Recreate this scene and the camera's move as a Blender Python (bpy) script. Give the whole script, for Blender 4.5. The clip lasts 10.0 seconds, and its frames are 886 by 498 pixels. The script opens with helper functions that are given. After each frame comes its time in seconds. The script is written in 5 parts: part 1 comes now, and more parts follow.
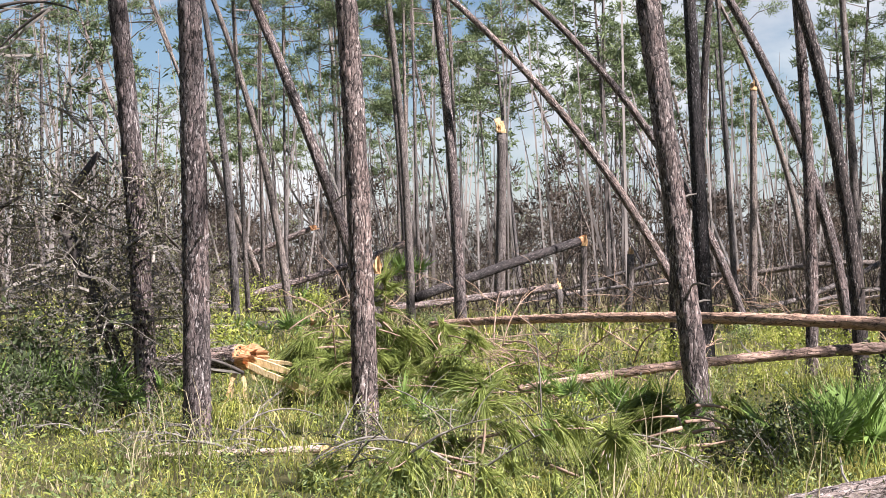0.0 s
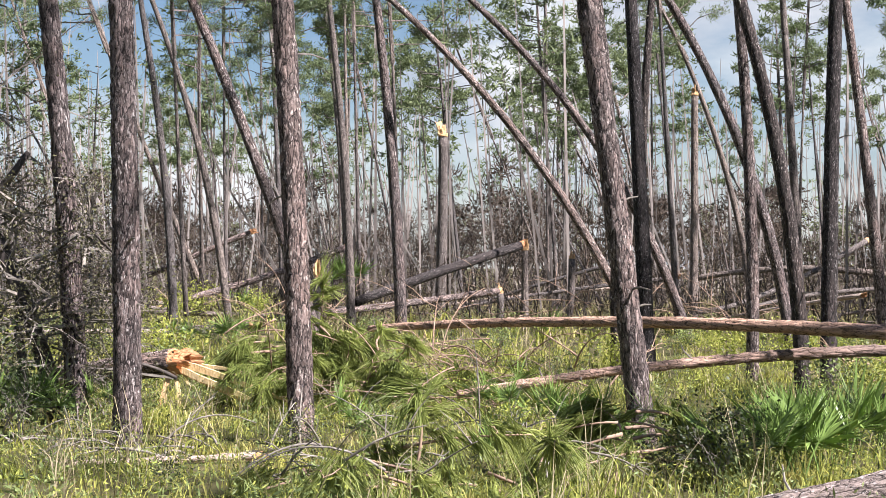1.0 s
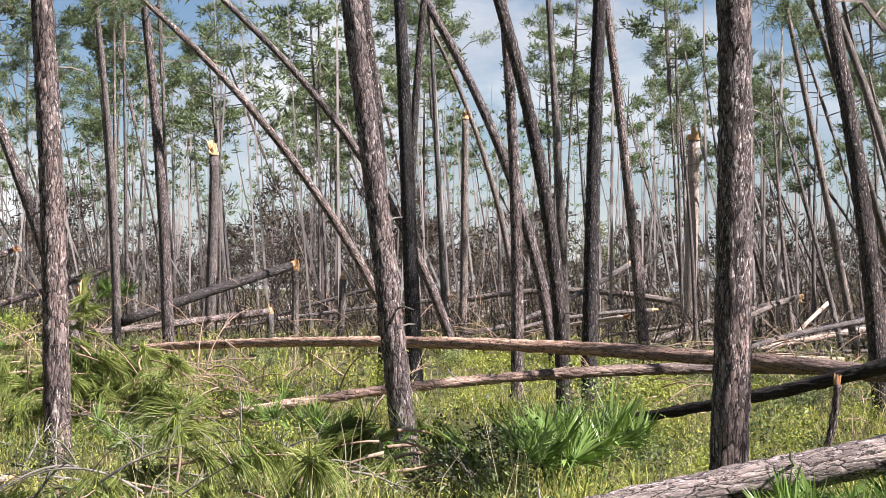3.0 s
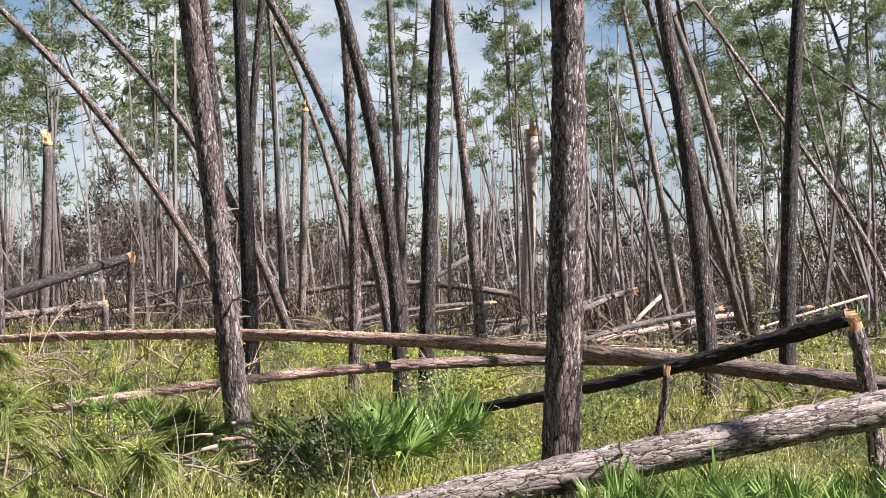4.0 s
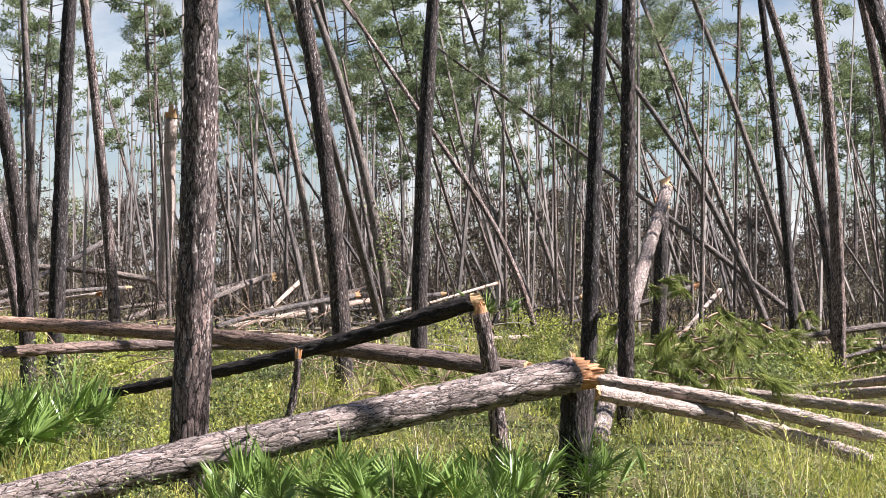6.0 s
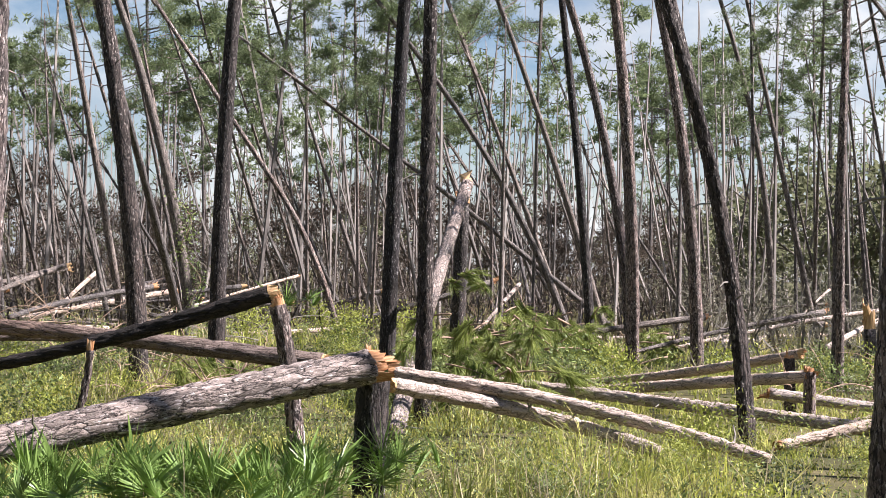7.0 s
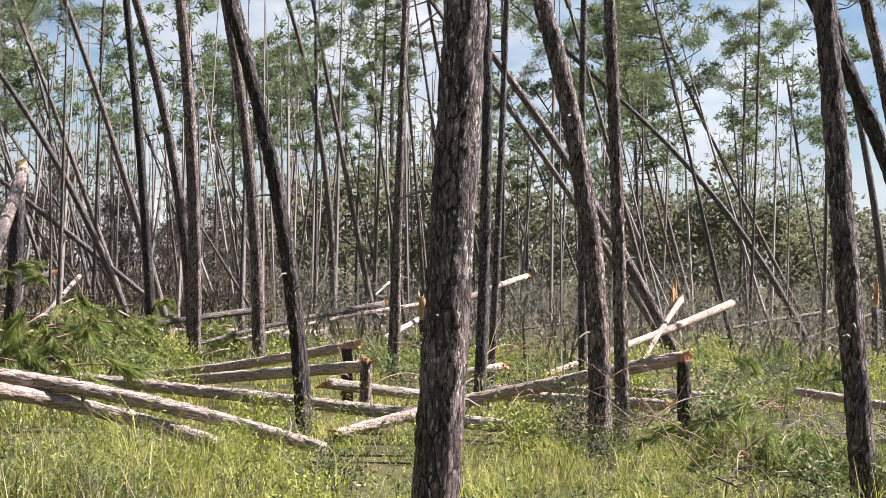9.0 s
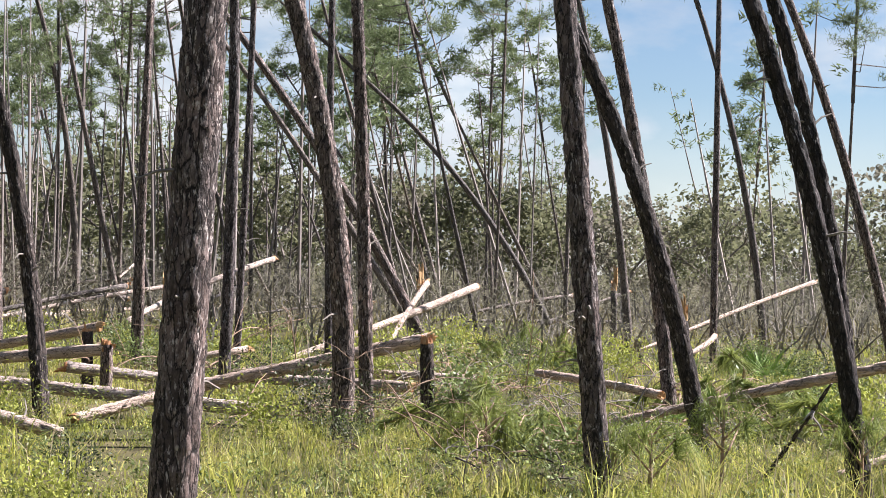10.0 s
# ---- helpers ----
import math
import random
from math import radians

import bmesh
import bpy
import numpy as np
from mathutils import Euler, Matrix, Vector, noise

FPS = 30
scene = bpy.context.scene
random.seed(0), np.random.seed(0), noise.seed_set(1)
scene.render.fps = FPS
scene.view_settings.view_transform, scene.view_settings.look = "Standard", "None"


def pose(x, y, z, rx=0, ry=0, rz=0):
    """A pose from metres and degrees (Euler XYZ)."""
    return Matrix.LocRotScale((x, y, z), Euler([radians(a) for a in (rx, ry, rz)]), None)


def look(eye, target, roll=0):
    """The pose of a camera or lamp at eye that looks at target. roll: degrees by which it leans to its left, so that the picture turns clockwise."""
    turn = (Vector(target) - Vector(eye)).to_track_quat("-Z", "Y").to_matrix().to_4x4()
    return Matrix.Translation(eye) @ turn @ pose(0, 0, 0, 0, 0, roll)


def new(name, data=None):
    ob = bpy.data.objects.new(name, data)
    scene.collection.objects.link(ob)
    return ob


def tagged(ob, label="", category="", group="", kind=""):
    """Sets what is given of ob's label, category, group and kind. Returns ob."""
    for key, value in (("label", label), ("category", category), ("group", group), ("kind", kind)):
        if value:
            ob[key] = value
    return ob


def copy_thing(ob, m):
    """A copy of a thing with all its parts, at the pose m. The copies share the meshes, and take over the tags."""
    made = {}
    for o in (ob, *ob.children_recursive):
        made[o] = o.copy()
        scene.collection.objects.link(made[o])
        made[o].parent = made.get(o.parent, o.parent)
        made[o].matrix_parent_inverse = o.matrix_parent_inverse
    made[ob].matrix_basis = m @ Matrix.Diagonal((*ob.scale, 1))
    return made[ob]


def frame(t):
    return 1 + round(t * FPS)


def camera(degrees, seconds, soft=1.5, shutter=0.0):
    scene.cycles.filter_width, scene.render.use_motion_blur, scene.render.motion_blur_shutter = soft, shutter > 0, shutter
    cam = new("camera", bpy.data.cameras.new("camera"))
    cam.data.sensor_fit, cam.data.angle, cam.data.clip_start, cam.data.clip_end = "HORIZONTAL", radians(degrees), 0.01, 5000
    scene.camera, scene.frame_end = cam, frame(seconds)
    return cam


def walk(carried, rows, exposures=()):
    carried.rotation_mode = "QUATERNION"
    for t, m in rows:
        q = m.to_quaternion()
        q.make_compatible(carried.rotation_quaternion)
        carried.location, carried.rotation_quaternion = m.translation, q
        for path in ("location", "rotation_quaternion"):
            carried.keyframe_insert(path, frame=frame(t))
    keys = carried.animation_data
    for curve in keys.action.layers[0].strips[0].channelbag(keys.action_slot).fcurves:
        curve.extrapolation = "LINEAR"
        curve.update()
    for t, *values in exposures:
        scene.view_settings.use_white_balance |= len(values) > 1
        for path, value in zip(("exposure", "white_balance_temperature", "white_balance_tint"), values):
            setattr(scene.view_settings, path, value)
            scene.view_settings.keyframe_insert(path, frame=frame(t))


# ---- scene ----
cam = camera(30.8, 10.0, soft=0.5)
# seconds, eye x, y, z, heading to the right, pitch up, roll
ROWS = [
    (0, 0.000, 0.000, 1.600, 0.00, 0.50, 0.05),
    (0.5, 0.032, 0.239, 1.593, 1.05, 0.42, -0.02),
    (1, 0.046, 0.266, 1.588, 2.05, 0.66, -0.09),
    (1.5, 0.061, 0.251, 1.587, 3.30, 1.03, -0.18),
    (2, 0.085, 0.255, 1.581, 5.04, 1.32, -0.24),
    (2.5, 0.107, 0.259, 1.576, 7.42, 1.44, -0.34),
    (4, 0.158, 0.239, 1.567, 15.78, 1.24, -0.51),
    (4.5, 0.171, 0.218, 1.566, 18.69, 1.14, -0.54),
    (5, 0.185, 0.210, 1.566, 21.79, 1.05, -0.49),
    (5.5, 0.200, 0.196, 1.555, 25.08, 0.97, -0.62),
    (7, 0.268, 0.195, 1.537, 35.53, 0.82, -1.49),
    (7.5, 0.292, 0.197, 1.534, 39.01, 0.76, -1.64),
    (8, 0.305, 0.195, 1.530, 42.72, 0.79, -1.70),
    (8.5, 0.335, 0.190, 1.525, 46.67, 0.91, -1.69),
    (9, 0.346, 0.171, 1.519, 50.89, 1.00, -1.72),
    (9.5, 0.379, 0.162, 1.515, 55.24, 0.94, -1.82),
    (10, 0.385, 0.142, 1.509, 59.81, 0.70, -2.03),
]
walk(cam, [(t, pose(x, y, z, 0, 0, -yaw) @ pose(0, 0, 0, 90 + pitch) @ pose(0, 0, 0, 0, 0, -roll))
           for t, x, y, z, yaw, pitch, roll in ROWS], exposures=[(0, 1.58), (3, 1.57), (6, 1.64), (10, 1.66)])

# ---- daylight ----
SUN_AZ, SUN_EL = 124.0, 48.0          # degrees clockwise from +y, degrees up
world = bpy.data.worlds.new("sky")
scene.world = world
world.use_nodes = True
wn, wl = world.node_tree.nodes, world.node_tree.links
wn.clear()
w_out = wn.new("ShaderNodeOutputWorld")
w_bg = wn.new("ShaderNodeBackground")
w_sky = wn.new("ShaderNodeTexSky")
w_sky.sky_type, w_sky.sun_disc = "NISHITA", False
w_sky.sun_elevation, w_sky.sun_rotation = radians(SUN_EL), radians(SUN_AZ)
w_sky.air_density, w_sky.dust_density, w_sky.ozone_density = 1.0, 0.3, 2.0
w_tc = wn.new("ShaderNodeTexCoord")
w_map = wn.new("ShaderNodeMapping")
w_map.inputs["Scale"].default_value = (1, 1, 2.2)
w_map.inputs["Location"].default_value = (0.15, 0.32, 0.1)
w_noise = wn.new("ShaderNodeTexNoise")
w_noise.inputs["Scale"].default_value, w_noise.inputs["Detail"].default_value = 5.2, 9
w_noise.inputs["Roughness"].default_value = 0.55
w_ramp = wn.new("ShaderNodeValToRGB")
w_ramp.color_ramp.elements[0].position, w_ramp.color_ramp.elements[1].position = 0.43, 0.62
w_n2 = wn.new("ShaderNodeTexNoise")
w_n2.inputs["Scale"].default_value, w_n2.inputs["Detail"].default_value = 7, 5
w_col = wn.new("ShaderNodeValToRGB")
w_col.color_ramp.elements[0].color, w_col.color_ramp.elements[1].color = (9.0, 9.6, 11.0, 1), (13.8, 14.1, 14.6, 1)
w_col.color_ramp.elements[0].position, w_col.color_ramp.elements[1].position = 0.35, 0.6
w_mix = wn.new("ShaderNodeMix")
w_mix.data_type = "RGBA"
wl.new(w_tc.outputs["Generated"], w_map.inputs["Vector"])
wl.new(w_map.outputs["Vector"], w_noise.inputs["Vector"])
wl.new(w_map.outputs["Vector"], w_n2.inputs["Vector"])
wl.new(w_noise.outputs["Fac"], w_ramp.inputs["Fac"])
wl.new(w_n2.outputs["Fac"], w_col.inputs["Fac"])
# cloud banks stand low round the horizon; overhead it is clear
w_sep = wn.new("ShaderNodeSeparateXYZ")
w_low = wn.new("ShaderNodeMapRange")
w_low.inputs["From Min"].default_value, w_low.inputs["From Max"].default_value = 0.28, 0.55
w_low.inputs["To Min"].default_value, w_low.inputs["To Max"].default_value = 1.0, 0.08
w_mul = wn.new("ShaderNodeMath")
w_mul.operation = "MULTIPLY"
wl.new(w_tc.outputs["Generated"], w_sep.inputs["Vector"])
wl.new(w_sep.outputs["Z"], w_low.inputs["Value"])
wl.new(w_ramp.outputs["Color"], w_mul.inputs[0])
wl.new(w_low.outputs["Result"], w_mul.inputs[1])
w_haze = wn.new("ShaderNodeMapRange")
w_haze.inputs["From Min"].default_value, w_haze.inputs["From Max"].default_value = 0.015, 0.11
w_haze.inputs["To Min"].default_value, w_haze.inputs["To Max"].default_value = 0.55, 0.0
w_max = wn.new("ShaderNodeMath")
w_max.operation = "MAXIMUM"
wl.new(w_sep.outputs["Z"], w_haze.inputs["Value"])
wl.new(w_mul.outputs["Value"], w_max.inputs[0])
wl.new(w_haze.outputs["Result"], w_max.inputs[1])
wl.new(w_max.outputs["Value"], w_mix.inputs["Factor"])
w_gain = wn.new("ShaderNodeMix")
w_gain.data_type, w_gain.blend_type = "RGBA", "MULTIPLY"
w_gain.inputs["Factor"].default_value, w_gain.inputs["B"].default_value = 1.0, (1.35, 1.4, 1.52, 1)
wl.new(w_sky.outputs["Color"], w_gain.inputs["A"])
wl.new(w_gain.outputs["Result"], w_mix.inputs["A"])
wl.new(w_col.outputs["Color"], w_mix.inputs["B"])
wl.new(w_mix.outputs["Result"], w_bg.inputs["Color"])
wl.new(w_bg.outputs["Background"], w_out.inputs["Surface"])
w_bg.inputs["Strength"].default_value = 0.0238

sun = new("sun", bpy.data.lights.new("sun", "SUN"))
sun.data.energy, sun.data.angle, sun.data.color = 5.0, radians(0.6), (1.0, 0.945, 0.965)
a, e = radians(SUN_AZ), radians(SUN_EL)
sun.matrix_world = look((60 * math.sin(a), 60 * math.cos(a), 60), (60 * math.sin(a) - math.sin(a) * math.cos(e), 60 * math.cos(a) - math.cos(a) * math.cos(e), 60 - math.sin(e)))


# ---- materials ----
class Nodes:
    """A small builder of node materials."""

    def __init__(self, name, roughness=0.8, specular=0.3):
        self.mat = bpy.data.materials.new(name)
        self.mat.use_nodes = True
        self.n, self.l = self.mat.node_tree.nodes, self.mat.node_tree.links
        self.bsdf = self.n["Principled BSDF"]
        self.bsdf.inputs["Roughness"].default_value = roughness
        self.bsdf.inputs["Specular IOR Level"].default_value = specular
        self.out = self.n["Material Output"]

    def coord(self, scale=(1, 1, 1), kind="Object"):
        tc, mp = self.n.new("ShaderNodeTexCoord"), self.n.new("ShaderNodeMapping")
        mp.inputs["Scale"].default_value = scale
        self.l.new(tc.outputs[kind], mp.inputs["Vector"])
        return mp.outputs["Vector"]

    def place(self, scale=(1, 1, 1)):
        g, mp = self.n.new("ShaderNodeNewGeometry"), self.n.new("ShaderNodeMapping")
        mp.inputs["Scale"].default_value = scale
        self.l.new(g.outputs["Position"], mp.inputs["Vector"])
        return mp.outputs["Vector"]

    def noise(self, vec, scale, detail=4, rough=0.6):
        t = self.n.new("ShaderNodeTexNoise")
        t.inputs["Scale"].default_value, t.inputs["Detail"].default_value, t.inputs["Roughness"].default_value = scale, detail, rough
        self.l.new(vec, t.inputs["Vector"])
        return t.outputs["Fac"]

    def voronoi(self, vec, scale, feature="F1", out="Distance"):
        t = self.n.new("ShaderNodeTexVoronoi")
        t.feature = feature
        t.inputs["Scale"].default_value = scale
        self.l.new(vec, t.inputs["Vector"])
        return t.outputs[out]

    def ramp(self, fac, *stops):
        r = self.n.new("ShaderNodeValToRGB")
        els = r.color_ramp.elements
        while len(els) < len(stops):
            els.new(0.5)
        for el, (p, c) in zip(els, stops):
            el.position, el.color = p, (*c, 1) if len(c) == 3 else c
        self.l.new(fac, r.inputs["Fac"])
        return r.outputs["Color"]

    def mix(self, fac, a, b, blend="MIX"):
        m = self.n.new("ShaderNodeMix")
        m.data_type, m.blend_type = "RGBA", blend
        for value, slot in ((fac, "Factor"), (a, "A"), (b, "B")):
            if isinstance(value, (int, float)):
                m.inputs[slot].default_value = value
            elif isinstance(value, tuple):
                m.inputs[slot].default_value = (*value, 1)
            else:
                self.l.new(value, m.inputs[slot])
        return m.outputs["Result"]

    def random(self, kind="island"):
        if kind == "island":
            g = self.n.new("ShaderNodeNewGeometry")
            return g.outputs["Random Per Island"]
        return self.n.new("ShaderNodeObjectInfo").outputs["Random"]

    def bump(self, height, strength=0.5, distance=0.02):
        b = self.n.new("ShaderNodeBump")
        b.inputs["Strength"].default_value, b.inputs["Distance"].default_value = strength, distance
        self.l.new(height, b.inputs["Height"])
        self.l.new(b.outputs["Normal"], self.bsdf.inputs["Normal"])

    def colour(self, c):
        self.l.new(c, self.bsdf.inputs["Base Color"])

    def leaf(self, amount):
        """Lets light through, as a leaf does."""
        t, m = self.n.new("ShaderNodeBsdfTranslucent"), self.n.new("ShaderNodeMixShader")
        m.inputs["Fac"].default_value = amount
        src = self.bsdf.inputs["Base Color"].links[0].from_socket
        self.l.new(src, t.inputs["Color"])
        self.l.new(self.bsdf.outputs["BSDF"], m.inputs[1])
        self.l.new(t.outputs["BSDF"], m.inputs[2])
        self.l.new(m.outputs["Shader"], self.out.inputs["Surface"])


def bark(name, plate, plate2, crack, fleck, fleck_at=0.60, gap=0.09, upper=None, depth=1.0, vary=0.62):
    """Pine bark: scaly plates with dark cracks between, pale where flakes lift."""
    k = Nodes(name, 0.8, 0.3)
    v = k.coord((1, 1, 0.25))
    warp = k.noise(v, 14, 5, 0.7)
    vv = k.mix(0.12, v, warp, "ADD")
    edge = k.voronoi(vv, 22, "DISTANCE_TO_EDGE")
    cell = k.voronoi(vv, 22, "F1", "Color")
    scale = k.voronoi(k.mix(0.06, k.coord((1, 1, 0.5)), warp, "ADD"), 46, "F1", "Color")
    fine = k.noise(k.coord((1, 1, 0.45)), 85, 7, 0.75)
    flake = k.noise(k.coord((1, 1, 0.36)), 50, 4, 0.65)
    zone = k.noise(k.coord((1, 1, 0.6)), 3.2, 3)
    broad = k.noise(k.coord((1, 1, 0.5)), 2.2, 3)
    base = k.mix(k.ramp(broad, (0.35, (0, 0, 0)), (0.65, (1, 1, 1))), plate, plate2)
    if upper:                                   # thin reddish bark higher up the trunk
        sep, rng = k.n.new("ShaderNodeSeparateXYZ"), k.n.new("ShaderNodeMapRange")
        rng.inputs["From Min"].default_value, rng.inputs["From Max"].default_value = 2.0, 6.0
        k.l.new(k.coord(), sep.inputs["Vector"])
        k.l.new(sep.outputs["Z"], rng.inputs["Value"])
        base = k.mix(rng.outputs["Result"], base, upper)
    base = k.mix(k.ramp(cell, (0.15, (0, 0, 0)), (0.85, (1, 1, 1))), k.mix(0.6 * depth, base, crack), base)
    base = k.mix(k.ramp(scale, (0.2, (0, 0, 0)), (0.8, (1, 1, 1))), k.mix(0.35 * depth, base, crack), base)
    base = k.mix(k.ramp(fine, (0.36, (0, 0, 0)), (0.62, (1, 1, 1))), k.mix(0.45 * depth, base, crack), base)
    ridge = k.noise(k.coord((1, 1, 0.16)), 30, 5, 0.7)
    base = k.mix(k.ramp(ridge, (0.38, (1, 1, 1)), (0.46, (0, 0, 0))), base, k.mix(0.45 * depth, base, crack))
    pick = k.mix(1.0, k.ramp(flake, (fleck_at - 0.02, (0, 0, 0)), (fleck_at + 0.05, (1, 1, 1))), k.ramp(zone, (0.38, (0.15, 0.15, 0.15)), (0.62, (1, 1, 1))), "MULTIPLY")
    base = k.mix(pick, base, fleck)
    base = k.mix(k.ramp(edge, (gap * 0.25, (1, 1, 1)), (gap, (0, 0, 0))), base, crack)
    tint = k.ramp(k.random("object"), (0.0, (vary, vary * 1.02, vary * 1.06)), (1.0, (1.2, 1.12, 1.04)))
    k.colour(k.mix(1.0, base, tint, "MULTIPLY"))
    k.bump(k.mix(0.45, k.mix(0.4, k.ramp(edge, (0.0, (0, 0, 0)), (0.22, (1, 1, 1))), scale), fine), 0.9, 0.025)
    return k.mat


BARK = bark("pine_bark", (0.47, 0.345, 0.315), (0.31, 0.262, 0.258), (0.014, 0.0105, 0.0105), (0.70, 0.64, 0.62), 0.565, 0.09, None, 1.2)
BARK_DARK = bark("dark_pine_bark", (0.145, 0.111, 0.103), (0.092, 0.078, 0.077), (0.0085, 0.007, 0.0068), (0.50, 0.46, 0.45), 0.585)
# dark bark, with the shade over the propped log put into its colour
BARK_SHADED = bark("shaded_dark_bark", (0.052, 0.041, 0.038), (0.030, 0.025, 0.024), (0.005, 0.0042, 0.004), (0.14, 0.12, 0.115), 0.65)
BARK_LOG = bark("fallen_log_bark", (0.68, 0.555, 0.485), (0.54, 0.43, 0.37), (0.06, 0.042, 0.035), (0.78, 0.70, 0.66), 0.60, 0.045, None, 0.55, 0.92)
BARK_LONG = bark("two_toned_log_bark", (0.27, 0.205, 0.18), (0.19, 0.15, 0.14), (0.03, 0.02, 0.017), (0.5, 0.42, 0.38), 0.62, 0.05, (0.76, 0.50, 0.375), 0.65, 0.9)
BARK_BIG = bark("thick_log_bark", (0.66, 0.515, 0.445), (0.50, 0.395, 0.345), (0.022, 0.016, 0.014), (0.80, 0.72, 0.68), 0.585, 0.075, None, 0.95, 0.9)
BARK_FAR = bark("grey_thin_bark", (0.40, 0.340, 0.312), (0.28, 0.246, 0.232), (0.03, 0.024, 0.023), (0.50, 0.45, 0.43), 0.62, 0.06)


def plain(name, stops, scale=20, stretch=(1, 1, 1), roughness=0.8, leaf=0.0, bump=0.0, island=None, kind="Object"):
    """Noise-tinted surface; island: how far the pieces of one mesh differ in tone."""
    k = Nodes(name, roughness, 0.25)
    f = k.noise(k.coord(stretch, kind), scale, 5)
    c = k.ramp(f, *stops)
    if island:
        c = k.mix(1.0, c, k.ramp(k.random(), (0, (1 - island,) * 3), (1, (1 + island,) * 3)), "MULTIPLY")
    k.colour(c)
    if bump:
        k.bump(f, bump, 0.02)
    if leaf:
        k.leaf(leaf)
    return k.mat


WOOD = plain("torn_sapwood", [(0.3, (0.20, 0.08, 0.035)), (0.5, (0.36, 0.17, 0.075)), (0.72, (0.52, 0.36, 0.22))], 9, (6, 6, 0.6), 0.65, bump=0.6, island=0.25)
WOOD_PALE = plain("weathered_sapwood", [(0.3, (0.42, 0.23, 0.10)), (0.7, (0.60, 0.41, 0.23))], 9, (6, 6, 0.6), 0.7, bump=0.6, island=0.2)
WOOD_STRAW = plain("fresh_split_sapwood", [(0.3, (0.55, 0.37, 0.17)), (0.7, (0.76, 0.60, 0.36))], 9, (6, 6, 0.6), 0.65, bump=0.5, island=0.2)
WOOD_RED = plain("torn_heartwood", [(0.3, (0.36, 0.135, 0.06)), (0.7, (0.58, 0.36, 0.19))], 14, (4, 4, 1), 0.65, bump=0.6, island=0.25)
TWIG = plain("dry_twig", [(0.3, (0.204, 0.133, 0.094)), (0.7, (0.391, 0.274, 0.205))], 12, island=0.35)
TWIG_GREY = plain("grey_dead_twig", [(0.3, (0.12, 0.105, 0.09)), (0.7, (0.27, 0.24, 0.21))], 12, island=0.35)
TWIG_DARK = plain("dark_oak_bark", [(0.3, (0.036, 0.0288, 0.0255)), (0.7, (0.104, 0.088, 0.0808))], 14, bump=0.5, island=0.3)
NEEDLE = plain("pine_needles", [(0.3, (0.110, 0.152, 0.036)), (0.7, (0.335, 0.370, 0.105))], 2.2, leaf=0.42, roughness=0.5, island=0.4)
# random tone spread, wide enough to stand in for sunlit and shaded poles
POLE = plain("thin_far_bark", [(0.3, (0.15, 0.126, 0.115)), (0.7, (0.33, 0.29, 0.268))], 0.4, island=0.55)
OAK_LEAF = plain("dull_green_oak_leaf", [(0.3, (0.135, 0.142, 0.080)), (0.7, (0.25, 0.255, 0.145))], 0.3, leaf=0.42, roughness=0.9, island=0.15)
NEEDLE_FAR = plain("crown_needles", [(0.3, (0.084, 0.116, 0.053)), (0.7, (0.198, 0.234, 0.112))], 0.8, leaf=0.42, roughness=0.55, island=0.35)
PALM = plain("palmetto_leaf", [(0.3, (0.105, 0.172, 0.042)), (0.7, (0.265, 0.365, 0.105))], 5, leaf=0.3, roughness=0.3, island=0.3)
SHRUB = plain("shrub_leaf", [(0.3, (0.0325, 0.0488, 0.021)), (0.7, (0.0845, 0.104, 0.042))], 4, leaf=0.25, roughness=0.5, island=0.5)
WEED = plain("yellow_green_weed", [(0.3, (0.21, 0.25, 0.046)), (0.7, (0.455, 0.47, 0.108))], 4, leaf=0.35, roughness=0.6, island=0.25)
OAK_DULL = plain("dull_oak_leafage", [(0.3, (0.070, 0.070, 0.036)), (0.7, (0.19, 0.178, 0.098))], 2.5, leaf=0.3, roughness=0.55, island=0.5)
THICKET = plain("dull_oak_leaf", [(0.3, (0.181, 0.170, 0.126)), (0.7, (0.290, 0.270, 0.205))], 0.25, leaf=0.4, roughness=0.9, island=0.15)
THICKET_BROWN = plain("brown_thicket_leaf", [(0.3, (0.066, 0.050, 0.041)), (0.7, (0.128, 0.100, 0.078))], 0.25, leaf=0.35, roughness=0.9, island=0.2)
HERB = plain("low_herb_leaf", [(0.3, (0.101, 0.143, 0.050)), (0.7, (0.244, 0.286, 0.101))], 0.9, leaf=0.3, roughness=0.5, island=0.5)
FLOOR_LITTER = plain("far_floor_litter", [(0.3, (0.13, 0.105, 0.062)), (0.5, (0.22, 0.185, 0.10)), (0.7, (0.27, 0.275, 0.105))], 0.25, leaf=0.2, island=0.4)
STRAW = plain("dry_grass_straw", [(0.3, (0.252, 0.202, 0.112)), (0.7, (0.437, 0.378, 0.241))], 3, leaf=0.2, island=0.3)


def grass_material():
    k = Nodes("meadow_grass", 0.6, 0.25)
    patch = k.noise(k.place(), 0.35, 4)
    small = k.noise(k.place(), 2.1, 3)
    c = k.ramp(patch, (0.36, (0.15, 0.185, 0.042)), (0.5, (0.38, 0.40, 0.090)), (0.64, (0.58, 0.545, 0.165)))
    c = k.mix(k.ramp(small, (0.45, (0, 0, 0)), (0.7, (1, 1, 1))), c, (0.56, 0.49, 0.22))
    c = k.mix(1.0, c, k.ramp(k.random(), (0, (0.45, 0.5, 0.42)), (1, (1.3, 1.27, 1.15))), "MULTIPLY")
    k.colour(c)
    k.leaf(0.42)
    return k.mat


GRASS = grass_material()


